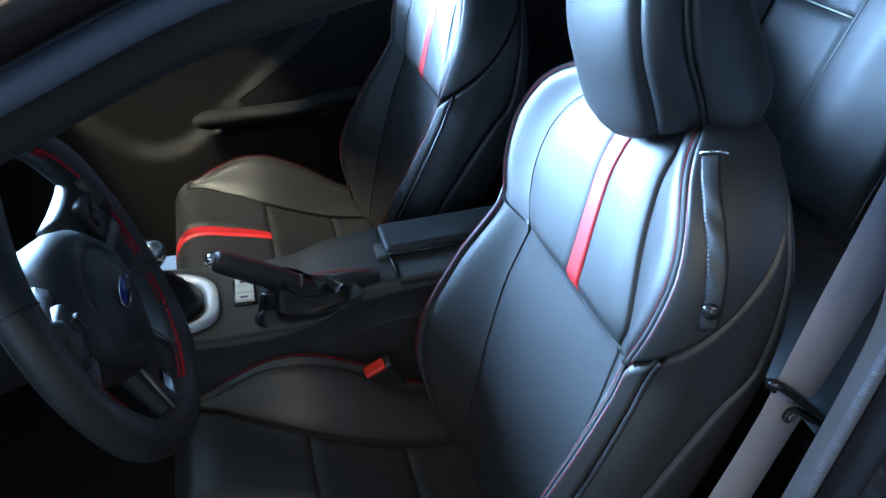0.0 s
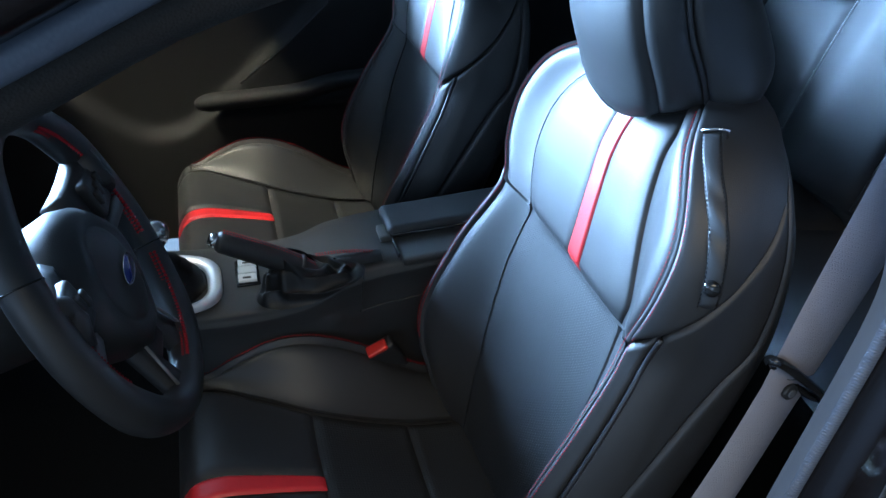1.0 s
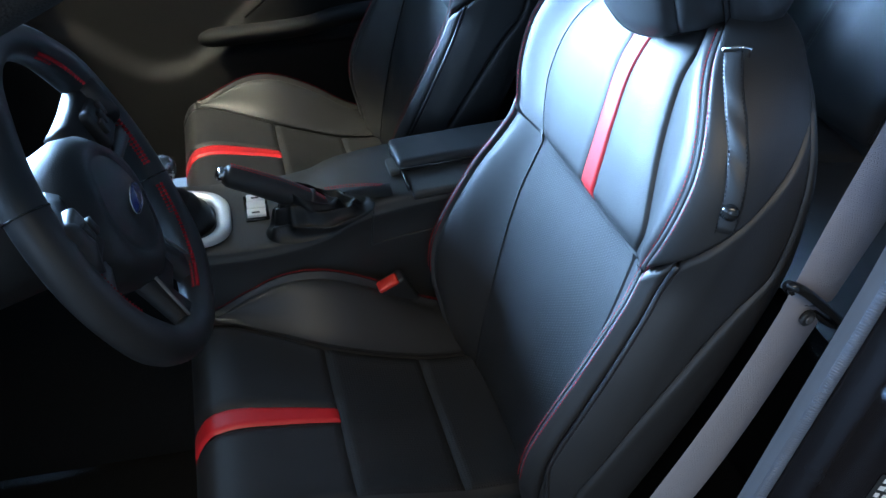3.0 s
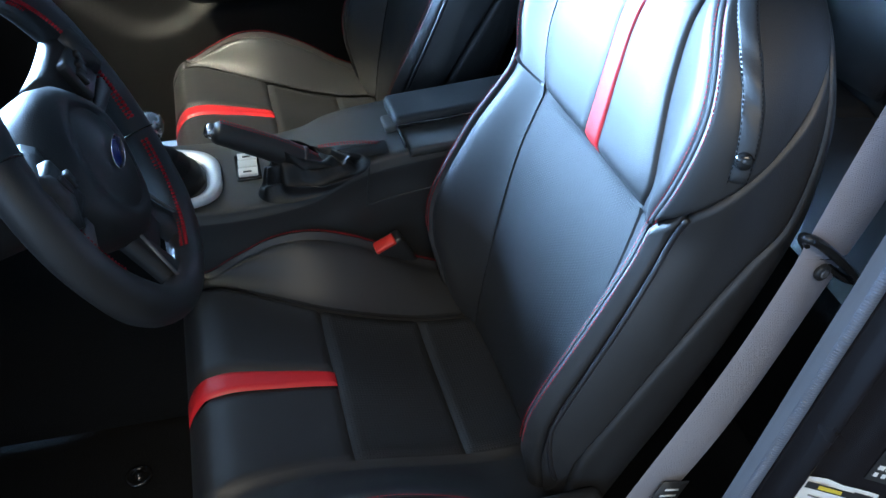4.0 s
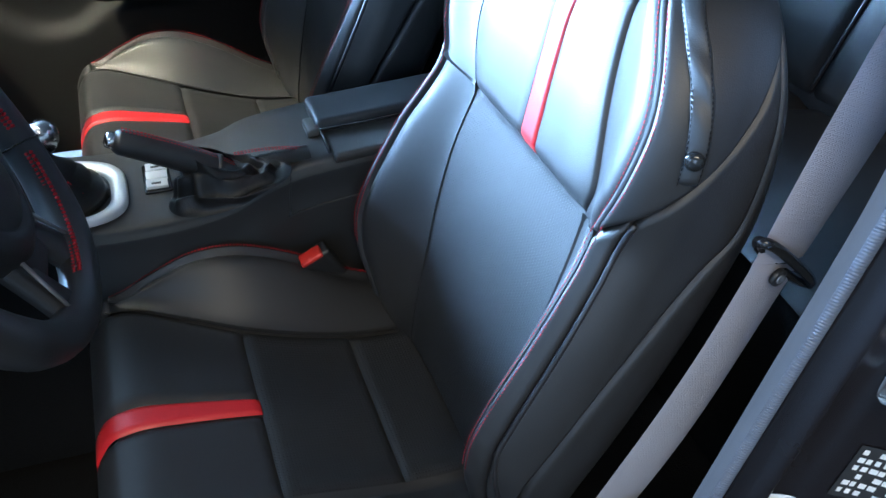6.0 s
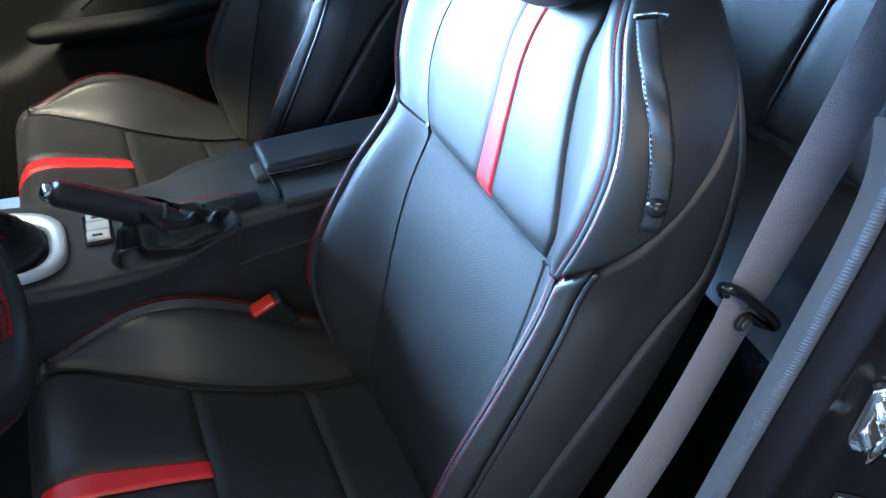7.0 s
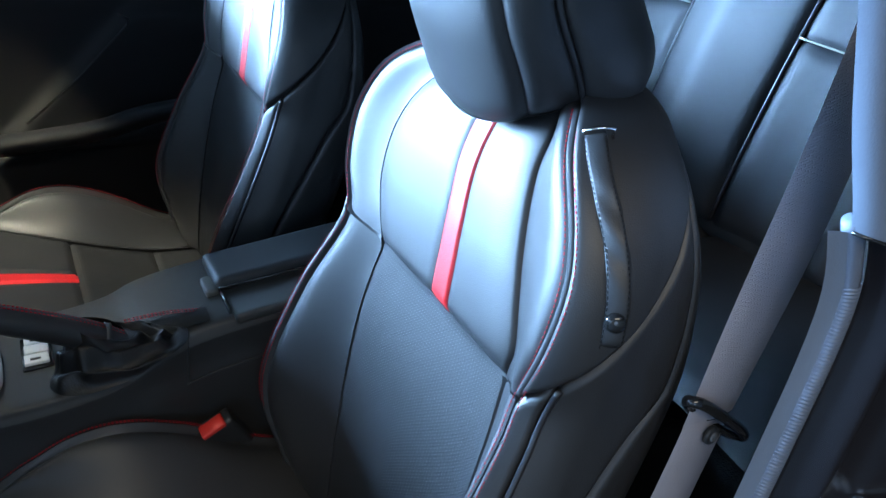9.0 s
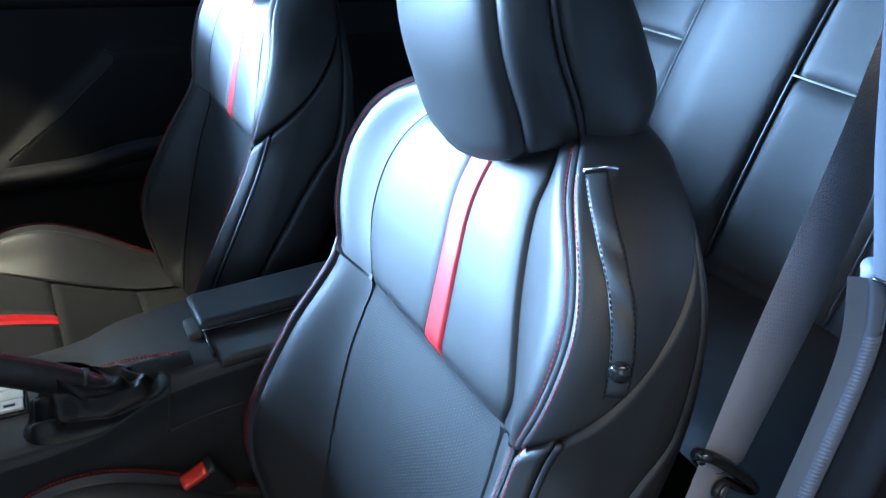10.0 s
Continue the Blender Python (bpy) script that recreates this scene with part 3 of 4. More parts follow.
thing("roof_panel", grid(lambda u, v: Vector((-0.32 + 1.95 * u, -0.36 + 1.44 * v, 1.285 + 0.05 * math.sin(v * math.pi) - 0.25 * max(0, u - 0.62) ** 2 * 4)), 30, 30), PAINT, "dark grey painted roof", "roof", "structure")


def dashboard():
    """The dash across the front of the cabin, with a cowl over the dials."""
    d = empty("dashboard", (-0.62, 0.36, 0.22))
    at = (-0.62, 0.36, 0.22)
    prof = [(-0.98, 0.93), (-0.75, 0.935), (-0.58, 0.915), (-0.50, 0.87), (-0.48, 0.80), (-0.52, 0.70), (-0.56, 0.60), (-0.62, 0.50), (-0.75, 0.42), (-1.0, 0.38)]
    f = lambda u, v: Vector((lerp_table([(k / 9, p[0]) for k, p in enumerate(prof)], u), -0.36 + 1.44 * v, lerp_table([(k / 9, p[1]) for k, p in enumerate(prof)], u)))
    part("dash_body", local(grid(f, 40, 20), at), PLASTIC, d)
    cowl = lambda u, v: Vector((-0.66 + 0.20 * v, 0.17 * math.cos(math.pi * u), 0.90 + 0.10 * math.sin(math.pi * u) * (0.75 + 0.25 * v)))
    part("dial_cowl", local(grid(cowl, 24, 8), at), PLASTIC, d)
    part("column_shroud", local(tube([Vector((-0.50, 0, 0.765)), Vector((-0.40, 0, 0.80)), Vector((-0.28, 0, 0.845))], 0.055, seg=20), at), PLASTIC, d, "black plastic column shroud")
    return tagged(d, "black plastic dashboard across the cabin", "dashboard")


dashboard()


def passenger_door():
    d = empty("passenger_door", (0.0, 1.07, 0.25))
    at = (0.0, 1.07, 0.25)

    def card(u, v):
        x, z = -0.75 + 1.6 * u, 0.28 + 0.66 * v
        y = 1.06 + 0.02 * math.sin(v * 2.2)
        edge = lerp_table([(-0.75, 0.70), (-0.40, 0.645), (-0.26, 0.55), (-0.17, 0.548), (-0.10, 0.59), (0.02, 0.605), (0.30, 0.63), (0.9, 0.64)], x)
        y -= 0.028 / (1 + math.exp((z - edge) / 0.006))
        hi = 0.66 + (x + 0.03) * 0.96
        if x > -0.1:
            y -= 0.018 / (1 + math.exp(-(hi - z) / 0.006)) * (1 if z > 0.6 else 0) * (1 / (1 + math.exp(-(0.86 - z) / 0.006)))
        return Vector((x, y, z))

    part("door_card", local(grid(card, 150, 90), at), DOOR, d, "black moulded plastic card")
    arm = [Vector((-0.13, 1.028, 0.622)), Vector((-0.09, 1.015, 0.632)), Vector((0.0, 1.008, 0.640)), Vector((0.10, 1.006, 0.650)), Vector((0.20, 1.006, 0.672)), Vector((0.45, 1.01, 0.69))]
    path = [Vector([lerp_table([(i / 5, p[k]) for i, p in enumerate(arm)], t) for k in range(3)]) for t in np.linspace(0, 1, 40)]
    ar = part("armrest", local(tube(path, lambda t: 0.012 + 0.026 * min(1, t * 6) ** 0.5, seg=14, flat=0.55), at), DOOR, d, "black leather door armrest")
    part("stitching", local(stitches([p + Vector((0, -0.022, 0.018)) for p in path[3:]], r=0.0012), at), THREAD, ar, "red thread")
    part("window_ledge", local(tube([Vector((-0.8, 1.075, 0.94)), Vector((0.0, 1.08, 0.95)), Vector((0.85, 1.075, 0.955))], 0.03, seg=12, flat=0.7), at), DOOR, d)
    part("pull_handle", local(tube([Vector((0.155, 1.035, 0.862)), Vector((0.172, 1.03, 0.853)), Vector((0.168, 1.03, 0.84)), Vector((0.07, 1.03, 0.745)), Vector((-0.03, 1.035, 0.665))], 0.0028, seg=8), at), DOOR, d, "black moulded edge of the pull")
    part("outer_skin", local(box(0.05, 1.13, 0.60, 1.7, 0.02, 0.75, 0.008), at), PAINT, d, "dark grey painted skin")
    return tagged(d, "closed passenger door with black card and armrest", "car door")


passenger_door()
window = thing("window_1", grid(lambda u, v: Vector((-0.62 + 1.45 * u, 1.085 - 0.10 * v, 0.945 + 0.31 * v)), 12, 6), GLASS, "clear side window glass", "window", "structure")
window.visible_shadow = False


def rear_side(name, y, out):
    """The trim beside the rear bench, with the quarter window's opening above it."""
    f = lambda u, v: Vector((0.62 + 0.95 * u, y + out * 0.03 * math.sin(v * 3.0), 0.25 + (0.70 + 0.05 * u) * v))
    thing(name, grid(f, 20, 20), PLASTIC, "black plastic trim beside the rear bench", "trim", "structure")


rear_side("trim_north", 1.06, 1)
thing("quarter_panel", grid(lambda u, v: Vector((0.66 + 0.95 * u + 0.12 * (1 - v), 1.075 - 0.10 * v, 0.94 + 0.33 * v)), 14, 8), PLASTIC, "black trim of the rear quarter pillar", "trim", "structure")
thing("trim_south", grid(lambda u, v: Vector((0.60 + 0.97 * u, -0.30 - 0.01 * v, 0.25 + 0.68 * v)), 10, 10), PLASTIC, "black plastic trim beside the rear bench", "trim", "structure")
thing("parcel_shelf", box(1.55, 0.38, 0.96, 0.5, 1.40, 0.02, 0.005), HEADLINER, "grey felt shelf behind the rear bench", "shelf", "structure")
thing("front_bulkhead", box(-1.12, 0.38, 0.62, 0.04, 1.46, 0.66, 0.01), PLASTIC, "black wall ahead of the footwells", "wall", "structure")


# ---- rear bench ----
R_O, R_LEAN = Vector((1.10, 0.0, 0.585)), radians(20)
R_UP, R_OUT = Vector((math.sin(R_LEAN), 0, math.cos(R_LEAN))), Vector((-math.cos(R_LEAN), 0, math.sin(R_LEAN)))


def rear_back(y, a):
    # the middle panel is a low ridge with a soft fold
    w = max(0.0, 1 - abs(y - 0.505) / (0.112 if y > 0.505 else 0.155))
    dish = 0.016 * math.sin(max(0.0, min(1.0, (0.35 - y) / 0.30)) * math.pi) + 0.016 * math.sin(max(0.0, min(1.0, (y - 0.617) / 0.30)) * math.pi)
    return R_O + R_UP * a + R_OUT * (0.02 + 0.034 * w ** 0.9 - dish + 0.012 * math.sin(a * 5)) + Vector((0, y, 0))


def rear_cush(y, x):
    return Vector((x, y, 0.575 + 0.05 * (1.08 - x) / 0.4 - 0.10 * max(0, 0.74 - x) / 0.12 * max(0, 0.74 - x) / 0.12 * 0.5 - 0.012 * math.cos((y - 0.36) * 9)))


def rear_bench():
    b = empty("rear_bench", (0.95, 0.36, 0.22))
    at = (0.95, 0.36, 0.22)
    ins = R_O + R_OUT * -0.2 + R_UP * 0.25 + Vector((0, 0.36, 0))
    cols = [(-0.26, 0.09, "outer"), (0.09, 0.35, "wing"), (0.35, 0.617, "centre"), (0.617, 0.88, "wing"), (0.88, 1.02, "outer")]
    for n, (y0, y1, _) in enumerate(cols):
        for a0, a1 in (((0.0, 0.362), (0.362, 0.56)) if n % 2 == 1 or n in (0, 4) else ((0.0, 0.56),)):
            bm = sheet(rear_back, y0, y1, a0, a1, 20, 30, 0.012, 0.03, inside=ins)
            part("back_panel", local(bm, at), BENCH, b)
        if n % 2 == 1 or n in (0, 4):
            part("piping", local(tube([rear_back(y, 0.362) + R_OUT * 0.010 for y in np.linspace(y0 + 0.004, y1 - 0.004, 20)], 0.0020), at), PALE, b, "pale grey piping")
    for y in (0.09, 0.35, 0.617, 0.88):
        part("piping", local(tube([rear_back(y, a) + R_OUT * 0.004 for a in np.linspace(0.01, 0.56, 30)], 0.0032), at), PIPING, b, "black piping")
    part("back_core", local(box(1.23, 0.38, 0.83, 0.10, 1.27, 0.60, 0.02, m=Matrix.Rotation(R_LEAN, 3, "Y")), at), BENCH, b)
    cin = Vector((0.9, 0.36, 0.40))
    for y0, y1 in ((-0.26, 0.35), (0.35, 0.617), (0.617, 1.02)):
        part("cushion", local(sheet(rear_cush, y0, y1, 0.64, 1.115, 24, 24, 0.012, 0.03, inside=cin), at), BENCH, b)
    part("base", local(box(0.90, 0.38, 0.37, 0.46, 1.27, 0.34, 0.02), at), CARPET, b)
    return tagged(b, "black leather rear bench with panelled backrest", "rear seat")


rear_bench()

# ---- centre console ----
C_TOP = [(-0.55, 0.66), (-0.30, 0.632), (-0.17, 0.615), (-0.05, 0.615), (0.02, 0.625), (0.06, 0.642), (0.13, 0.655), (0.22, 0.664), (0.50, 0.69)]
CON_AT = (0.0, 0.36, 0.22)


def con_top(x):
    return lerp_table(C_TOP, x)


def con_skin(s, x):
    z = con_top(x)
    n = lerp_table([(-0.5, 0.245), (-0.1, 0.238), (0.05, 0.250), (0.12, 0.262), (0.5, 0.268)], x)
    K = [(n - 0.006, 0.22), (n - 0.004, z - 0.13), (n + 0.004, z - 0.045), (n + 0.008, z - 0.015), (n + 0.024, z - 0.001), (0.36, z + 0.004), (0.425, z), (0.445, z - 0.02), (0.455, z - 0.12), (0.46, 0.22)]
    return Vector((x, lerp_table([(k / 9, p[0]) for k, p in enumerate(K)], s), lerp_table([(k / 9, p[1]) for k, p in enumerate(K)], s)))


def center_console():
    c = empty("center_console", CON_AT)

    def add(name, bm, mat, label="", parent=None):
        return part(name, local(bm, CON_AT), mat, parent or c, label)

    add("body", sheet(con_skin, 0.30, 0.85, -0.55, 0.55, 40, 90, 0.0, back=0.0), CONSOLE, "dark grey grained plastic")
    add("side_cover", sheet(con_skin, 0.0, 0.30, -0.19, 0.55, 30, 70, 0.0, back=0.0), PLASTIC, "black side cover")
    add("side_carpet", sheet(con_skin, 0.0, 0.30, -0.55, -0.19, 30, 30, 0.0, back=0.0), CARPET, "black carpet on the footwell side")
    add("side_cover", sheet(con_skin, 0.85, 1.0, -0.55, 0.55, 20, 60, 0.0, back=0.0), PLASTIC, "black side cover")
    add("side_panel_line", tube([con_skin(0.17, x) + Vector((0, -0.001, 0)) for x in np.linspace(0.09, 0.45, 20)], 0.0016), PLASTIC)
    add("side_panel_line", tube([con_skin(s, 0.093 + 0.03 * (s - 0.17)) + Vector((0, -0.001, 0.0005)) for s in np.linspace(0.17, 0.42, 14)], 0.0014), PLASTIC)
    # armrest lid and the flat cover beside it
    tilt = Matrix.Rotation(radians(-5), 3, "Y")
    lid = add("lid", box(0.31, 0.372, 0.680, 0.32, 0.082, 0.026, 0.011, 4, m=tilt), LEATHER, "padded grey armrest lid")
    add("lid_seam", tube([Vector((0.15, 0.33, 0.667)), Vector((0.30, 0.331, 0.678)), Vector((0.46, 0.331, 0.69))], 0.0022), GLOSS, parent=lid)
    add("cover", box(0.315, 0.298, 0.667, 0.31, 0.060, 0.016, 0.006, 3, m=tilt), CONSOLE, "flat grey cover")
    add("latch", box(0.145, 0.345, 0.664, 0.018, 0.040, 0.012, 0.005, 3, m=tilt), LATCH, "small grey latch tab")
    add("gap", box(0.156, 0.330, 0.662, 0.004, 0.10, 0.010, 0.001, 1, m=tilt), GLOSS)
    # bright surround of the gear lever
    out = []
    for k in range(72):
        t = k * math.tau / 72
        ex = 3.2
        cx, cy = abs(math.cos(t)) ** (2 / ex) * (1 if math.cos(t) > 0 else -1), abs(math.sin(t)) ** (2 / ex) * (1 if math.sin(t) > 0 else -1)
        out.append((cx, cy))
    ring = bmesh.new()
    prof = [(1.0, -0.004), (1.0, 0.004), (0.97, 0.008), (0.88, 0.007), (0.80, 0.002), (0.78, -0.008)]
    rows = []
    for cx, cy in out:
        row = []
        for k, h in prof:
            x, y = -0.215 + 0.104 * cx * k, 0.325 + 0.075 * cy * (k if k > 0.9 else k * 1.02)
            row.append(ring.verts.new((x, y, con_top(x) + 0.006 + h)))
        rows.append(row)
    for i in range(72):
        for j in range(len(prof) - 1):
            ring.faces.new((rows[i][j], rows[(i + 1) % 72][j], rows[(i + 1) % 72][j + 1], rows[i][j + 1]))
    add("surround", ring, SILVER, "satin silver surround")
    boot = lathe([(0.066, 0.0), (0.062, 0.012), (0.050, 0.020), (0.052, 0.026), (0.036, 0.036), (0.038, 0.042), (0.022, 0.055), (0.014, 0.068)], 28)
    for v in boot.verts:
        w = 1 + 0.06 * noise.noise(v.co * 45)
        v.co = Vector((v.co.x * 1.15 * w - 0.21, v.co.y * w + 0.33, v.co.z + 0.618))
    add("gear_boot", boot, BOOT, "black leather gear boot")
    add("boot_stitching", stitches([Vector((-0.16 - 0.04 * t, 0.30 + 0.01 * t, 0.632 + 0.05 * t)) for t in np.linspace(0, 1, 12)], r=0.0012), THREAD)
    lev = add("gear_lever", tube([Vector((-0.2, 0.345, 0.67)), Vector((-0.198, 0.35, 0.69))], 0.007), CHROME)
    knob = lathe([(0.007, -0.024), (0.012, -0.020), (0.017, -0.010), (0.0185, 0.0), (0.017, 0.010), (0.011, 0.0165), (0.004, 0.0185)], 28, Matrix.Translation((-0.197, 0.352, 0.700)))
    add("knob", knob, KNOB, "round satin metal knob", lev)
    # switch panel
    up = 0.6195
    pan = add("switch_panel", box(-0.072, 0.341, up - 0.003, 0.036, 0.068, 0.010, 0.003, 2), GLOSS, "gloss black switch panel")
    for k in range(3):
        y = 0.3205 + 0.0207 * k
        sw = add("switch", box(-0.073 + 0.001 * k, y, up + 0.003, 0.028, 0.0188, 0.006, 0.0015, 2), WHITE, "pale grey switch", pan)
        if k != 1:
            add("mark", box(-0.074 + 0.001 * k, y - 0.002, up + 0.0063, 0.012, 0.004, 0.0008, 0.0), CONSOLE, "", pan)
    return tagged(c, "dark grey centre console between the front seats", "console")


center_console()


def handbrake():
    at = (0.03, 0.285, 0.63)
    h = empty("handbrake", at)
    path = [Vector((0.035, 0.285, 0.634)), Vector((0.0, 0.280, 0.662)), Vector((-0.04, 0.277, 0.687)), Vector((-0.08, 0.275, 0.708)), Vector((-0.112, 0.274, 0.723))]
    pts = [Vector([lerp_table([(i / 4, p[k]) for i, p in enumerate(path)], t) for k in range(3)]) for t in np.linspace(0, 1, 24)]
    g = part("grip", local(tube(pts, lambda t: 0.0158 + 0.0028 * math.sin(t * 3.1) - 0.003 * (t > 0.97), seg=16), at), LEATHER, h, "black leather grip")
    part("stitching", local(stitches([p + Vector((0.004, 0.002, 0.0182)) for p in pts[2:-1]], r=0.0009), at), THREAD, g, "red thread")
    part("stitching", local(stitches([p + Vector((0.004, -0.004, 0.0178)) for p in pts[2:-1]], r=0.0009), at), THREAD, g, "red thread")
    part("collar", local(tube([pts[5] + Vector((-0.003, 0, 0.001)), pts[5] + Vector((0.003, 0, -0.001))], 0.0205, seg=16), at), LEATHER, g)
    d = (path[-1] - path[-2]).normalized()
    part("release_button", local(tube([path[-1] - d * 0.002, path[-1] + d * 0.008, path[-1] + d * 0.011], lambda t: 0.0105 if t < 0.9 else 0.008, seg=16), at), CHROME, h, "chrome release button")

    def boot(u, v):
        t = math.tau * u
        base = Vector((0.018 + 0.082 * math.cos(t), 0.270 + 0.042 * math.sin(t), 0.0))
        base.z = con_top(base.x) + 0.002
        neck = Vector((0.000 + 0.030 * math.cos(t), 0.281 + 0.0245 * math.sin(t), 0.676 - 0.016 * math.cos(t)))
        k = v**0.9
        p = base.lerp(neck, k)
        p.z += -0.005 * math.sin(v * math.pi) * (0.6 - 0.4 * math.cos(t)) + 0.0075 * math.sin(v * 15 + 2.6 * math.cos(t * 2 + 1)) * math.sin(v * math.pi)
        p.y += 0.003 * math.sin(v * 11 + 3 * t)
        p += (p - Vector((0.015, 0.278, p.z))) * 0.07 * math.sin(9 * t + 4 * v) * math.sin(v * math.pi)
        return p

    part("boot", local(grid(boot, 60, 30), at), BOOT, h, "creased black leather boot")
    tongue = lambda u, v: Vector((0.06 + 0.07 * v, 0.278 + 0.036 * u, 0.650 + 0.006 * v + 0.006 * math.sin(u * 3.14)))
    part("tongue", local(grid(tongue, 10, 10), at), BOOT, h)
    for y in (0.300, 0.305):
        part("stitching", local(stitches([Vector((0.03 + 0.095 * t, y, 0.664 - 0.006 * t + 0.004 * math.sin(t * 3))) for t in np.linspace(0, 1, 30)], r=0.0009), at), THREAD, h, "red thread")
    return tagged(h, "black leather handbrake with red stitching on the console", "handbrake")


handbrake()


def belt_buckle():
    at = (0.125, 0.235, 0.5)
    b = empty("belt_buckle", at)
    m = Matrix.Rotation(radians(-28), 3, "Y") @ Matrix.Rotation(radians(12), 3, "X")
    part("housing", local(box(0.133, 0.237, 0.495, 0.046, 0.025, 0.085, 0.006, 3, m=m), at), PLASTIC, b, "black plastic housing")
    top = Vector((0.133, 0.237, 0.495)) + m @ Vector((-0.004, -0.004, 0.0425))
    part("button", local(box(top.x, top.y, top.z, 0.034, 0.020, 0.008, 0.003, 3, m=m), at), BUCKLE_RED, b, "red release button")
    part("stalk", local(tube([Vector((0.15, 0.237, 0.46)), Vector((0.19, 0.235, 0.38)), Vector((0.20, 0.22, 0.25))], 0.012, flat=0.5), at), PLASTIC, b)
    return tagged(b, "seat belt buckle with red button beside the cushion", "belt buckle")


belt_buckle()


# ---- steering wheel ----
def steering_wheel():
    C = Vector((-0.225, -0.008, 0.880))
    tl = radians(25)
    V, N, Y = Vector((-math.sin(tl), 0, math.cos(tl))), Vector((math.cos(tl), 0, math.sin(tl))), Vector((0, 1, 0))
    w = empty("steering_wheel", C)

    def P(y, v, n=0.0):
        return C + Y * y + V * v + N * n

    def add(name, bm, mat, label="", parent=None):
        return part(name, local(bm, C), mat, parent or w, label)

    def loop(r, t0, t1, n, dn=0.0):
        return [P(r * math.sin(t), r * math.cos(t), dn) for t in np.linspace(t0, t1, n)]

    rim = add("rim", tube(loop(0.163, 0, math.tau * 71 / 72, 72), lambda u: 0.0185 + 0.0022 * (math.sin(u * math.tau * 2 - 0.6) ** 8), seg=16, closed=True, up=N), LEATHER, "black leather rim")
    for t0, t1 in ((radians(35), radians(112)), (radians(122), radians(178)), (radians(250), radians(325))):
        for n in (0.011, 0.006):
            add("stitching", stitches(loop(0.1465, t0, t1, 90, n), 0.0034, 0.0009, 0.0024), THREAD, "red thread", rim)
    for t in (radians(60), radians(118), radians(242), radians(300)):
        q = P(0.163 * math.sin(t), 0.163 * math.cos(t))
        tg = (Y * math.cos(t) - V * math.sin(t))
        add("rim_joint", tube([q - tg * 0.0008, q + tg * 0.0008], 0.0198, seg=18, up=N), GLOSS, "", rim)
    # hub cover
    hub = bmesh.new()
    rings = []
    prof = [(0.058, -0.05), (0.074, -0.028), (0.078, 0.0), (0.074, 0.018), (0.062, 0.028), (0.052, 0.030), (0.049, 0.027), (0.046, 0.030), (0.030, 0.036), (0.008, 0.038)]
    for r, h in prof:
        ring = []
        for k in range(48):
            t = k * math.tau / 48
            sq = 1 + 0.10 * math.cos(2 * t) ** 2 * (r > 0.05)
            y, v = r * math.sin(t) * sq, r * math.cos(t) * (0.92 if r > 0.05 else 1.0) * sq
            ring.append(hub.verts.new(P(y * 1.12, v * 1.08 - 0.018, h - 0.016)))
        rings.append(ring)
    for A, B in zip(rings, rings[1:]):
        for k in range(48):
            hub.faces.new((A[k], A[(k + 1) % 48], B[(k + 1) % 48], B[k]))
    hub.faces.new(rings[-1])
    add("hub_cover", hub, PLASTIC, "black grained hub cover")
    bad = bmesh.new()
    r0 = [bad.verts.new(P(0.026 * math.sin(k * math.tau / 32), 0.0095 * math.cos(k * math.tau / 32) - 0.018, 0.0225)) for k in range(32)]
    r1 = [bad.verts.new(P(0.022 * math.sin(k * math.tau / 32), 0.0070 * math.cos(k * math.tau / 32) - 0.018, 0.0255)) for k in range(32)]
    for k in range(32):
        bad.faces.new((r0[k], r0[(k + 1) % 32], r1[(k + 1) % 32], r1[k]))
    bad.faces.new(r1)
    bg = add("badge", bad, BADGE, "plain dark blue oval badge")
    add("badge_rim", tube([P(0.0265 * math.sin(k * math.tau / 32), 0.0100 * math.cos(k * math.tau / 32) - 0.018, 0.0235) for k in range(32)], 0.0007, closed=True), CHROME, "", bg)

    def spoke(name, y0, v0, y1, v1, wd0, wd1, mat, label, n0=0.012, n1=0.0, th=0.012):
        a, b = P(y0, v0, n0), P(y1, v1, n1)
        d = (b - a).normalized()
        s = d.cross(N).normalized()
        bm = bmesh.new()
        rows = []
        for k in range(7):
            u = k / 6
            c, hw = a.lerp(b, u) , (wd0 + (wd1 - wd0) * u) * (1 + 0.12 * (2 * u - 1) ** 2) / 2
            rows.append([bm.verts.new(c + s * q * hw + N * h) for q, h in ((-1, -th), (-1, th * 0.3), (-0.8, th), (0.8, th), (1, th * 0.3), (1, -th))])
        for A, B in zip(rows, rows[1:]):
            for k in range(6):
                bm.faces.new((A[k], A[(k + 1) % 6], B[(k + 1) % 6], B[k]))
        bm.faces.new(rows[0])
        bm.faces.new(rows[-1][::-1])
        return add(name, bm, mat, label)

    for sg in (-1, 1):
        sp = spoke("spoke", sg * 0.060, 0.015, sg * 0.158, 0.030, 0.070, 0.060, PLASTIC, "black plastic spoke", -0.02, 0.0)
        spoke("spoke_trim", sg * 0.070, -0.022, sg * 0.152, -0.012, 0.010, 0.020, GUNMETAL, "dark satin metal trim", -0.012, 0.006, 0.005)
        pod = add("button_pod", box(*P(sg * 0.112, 0.024, 0.0), 0.020, 0.050, 0.046, 0.006, 3, m=Matrix.Rotation(-tl, 3, "Y")), PLASTIC, "black button pod")
        for k in range(3):
            add("button", box(*P(sg * (0.094 + 0.014 * k), 0.024 + 0.004 * k, 0.012), 0.006, 0.010, 0.016, 0.002, 2, m=Matrix.Rotation(-tl, 3, "Y")), PLASTIC, "", pod)
        spoke("lower_spoke", sg * 0.030, -0.060, sg * 0.042, -0.156, 0.024, 0.036, PLASTIC, "lower spoke of the wheel", -0.02, 0.0, 0.008)
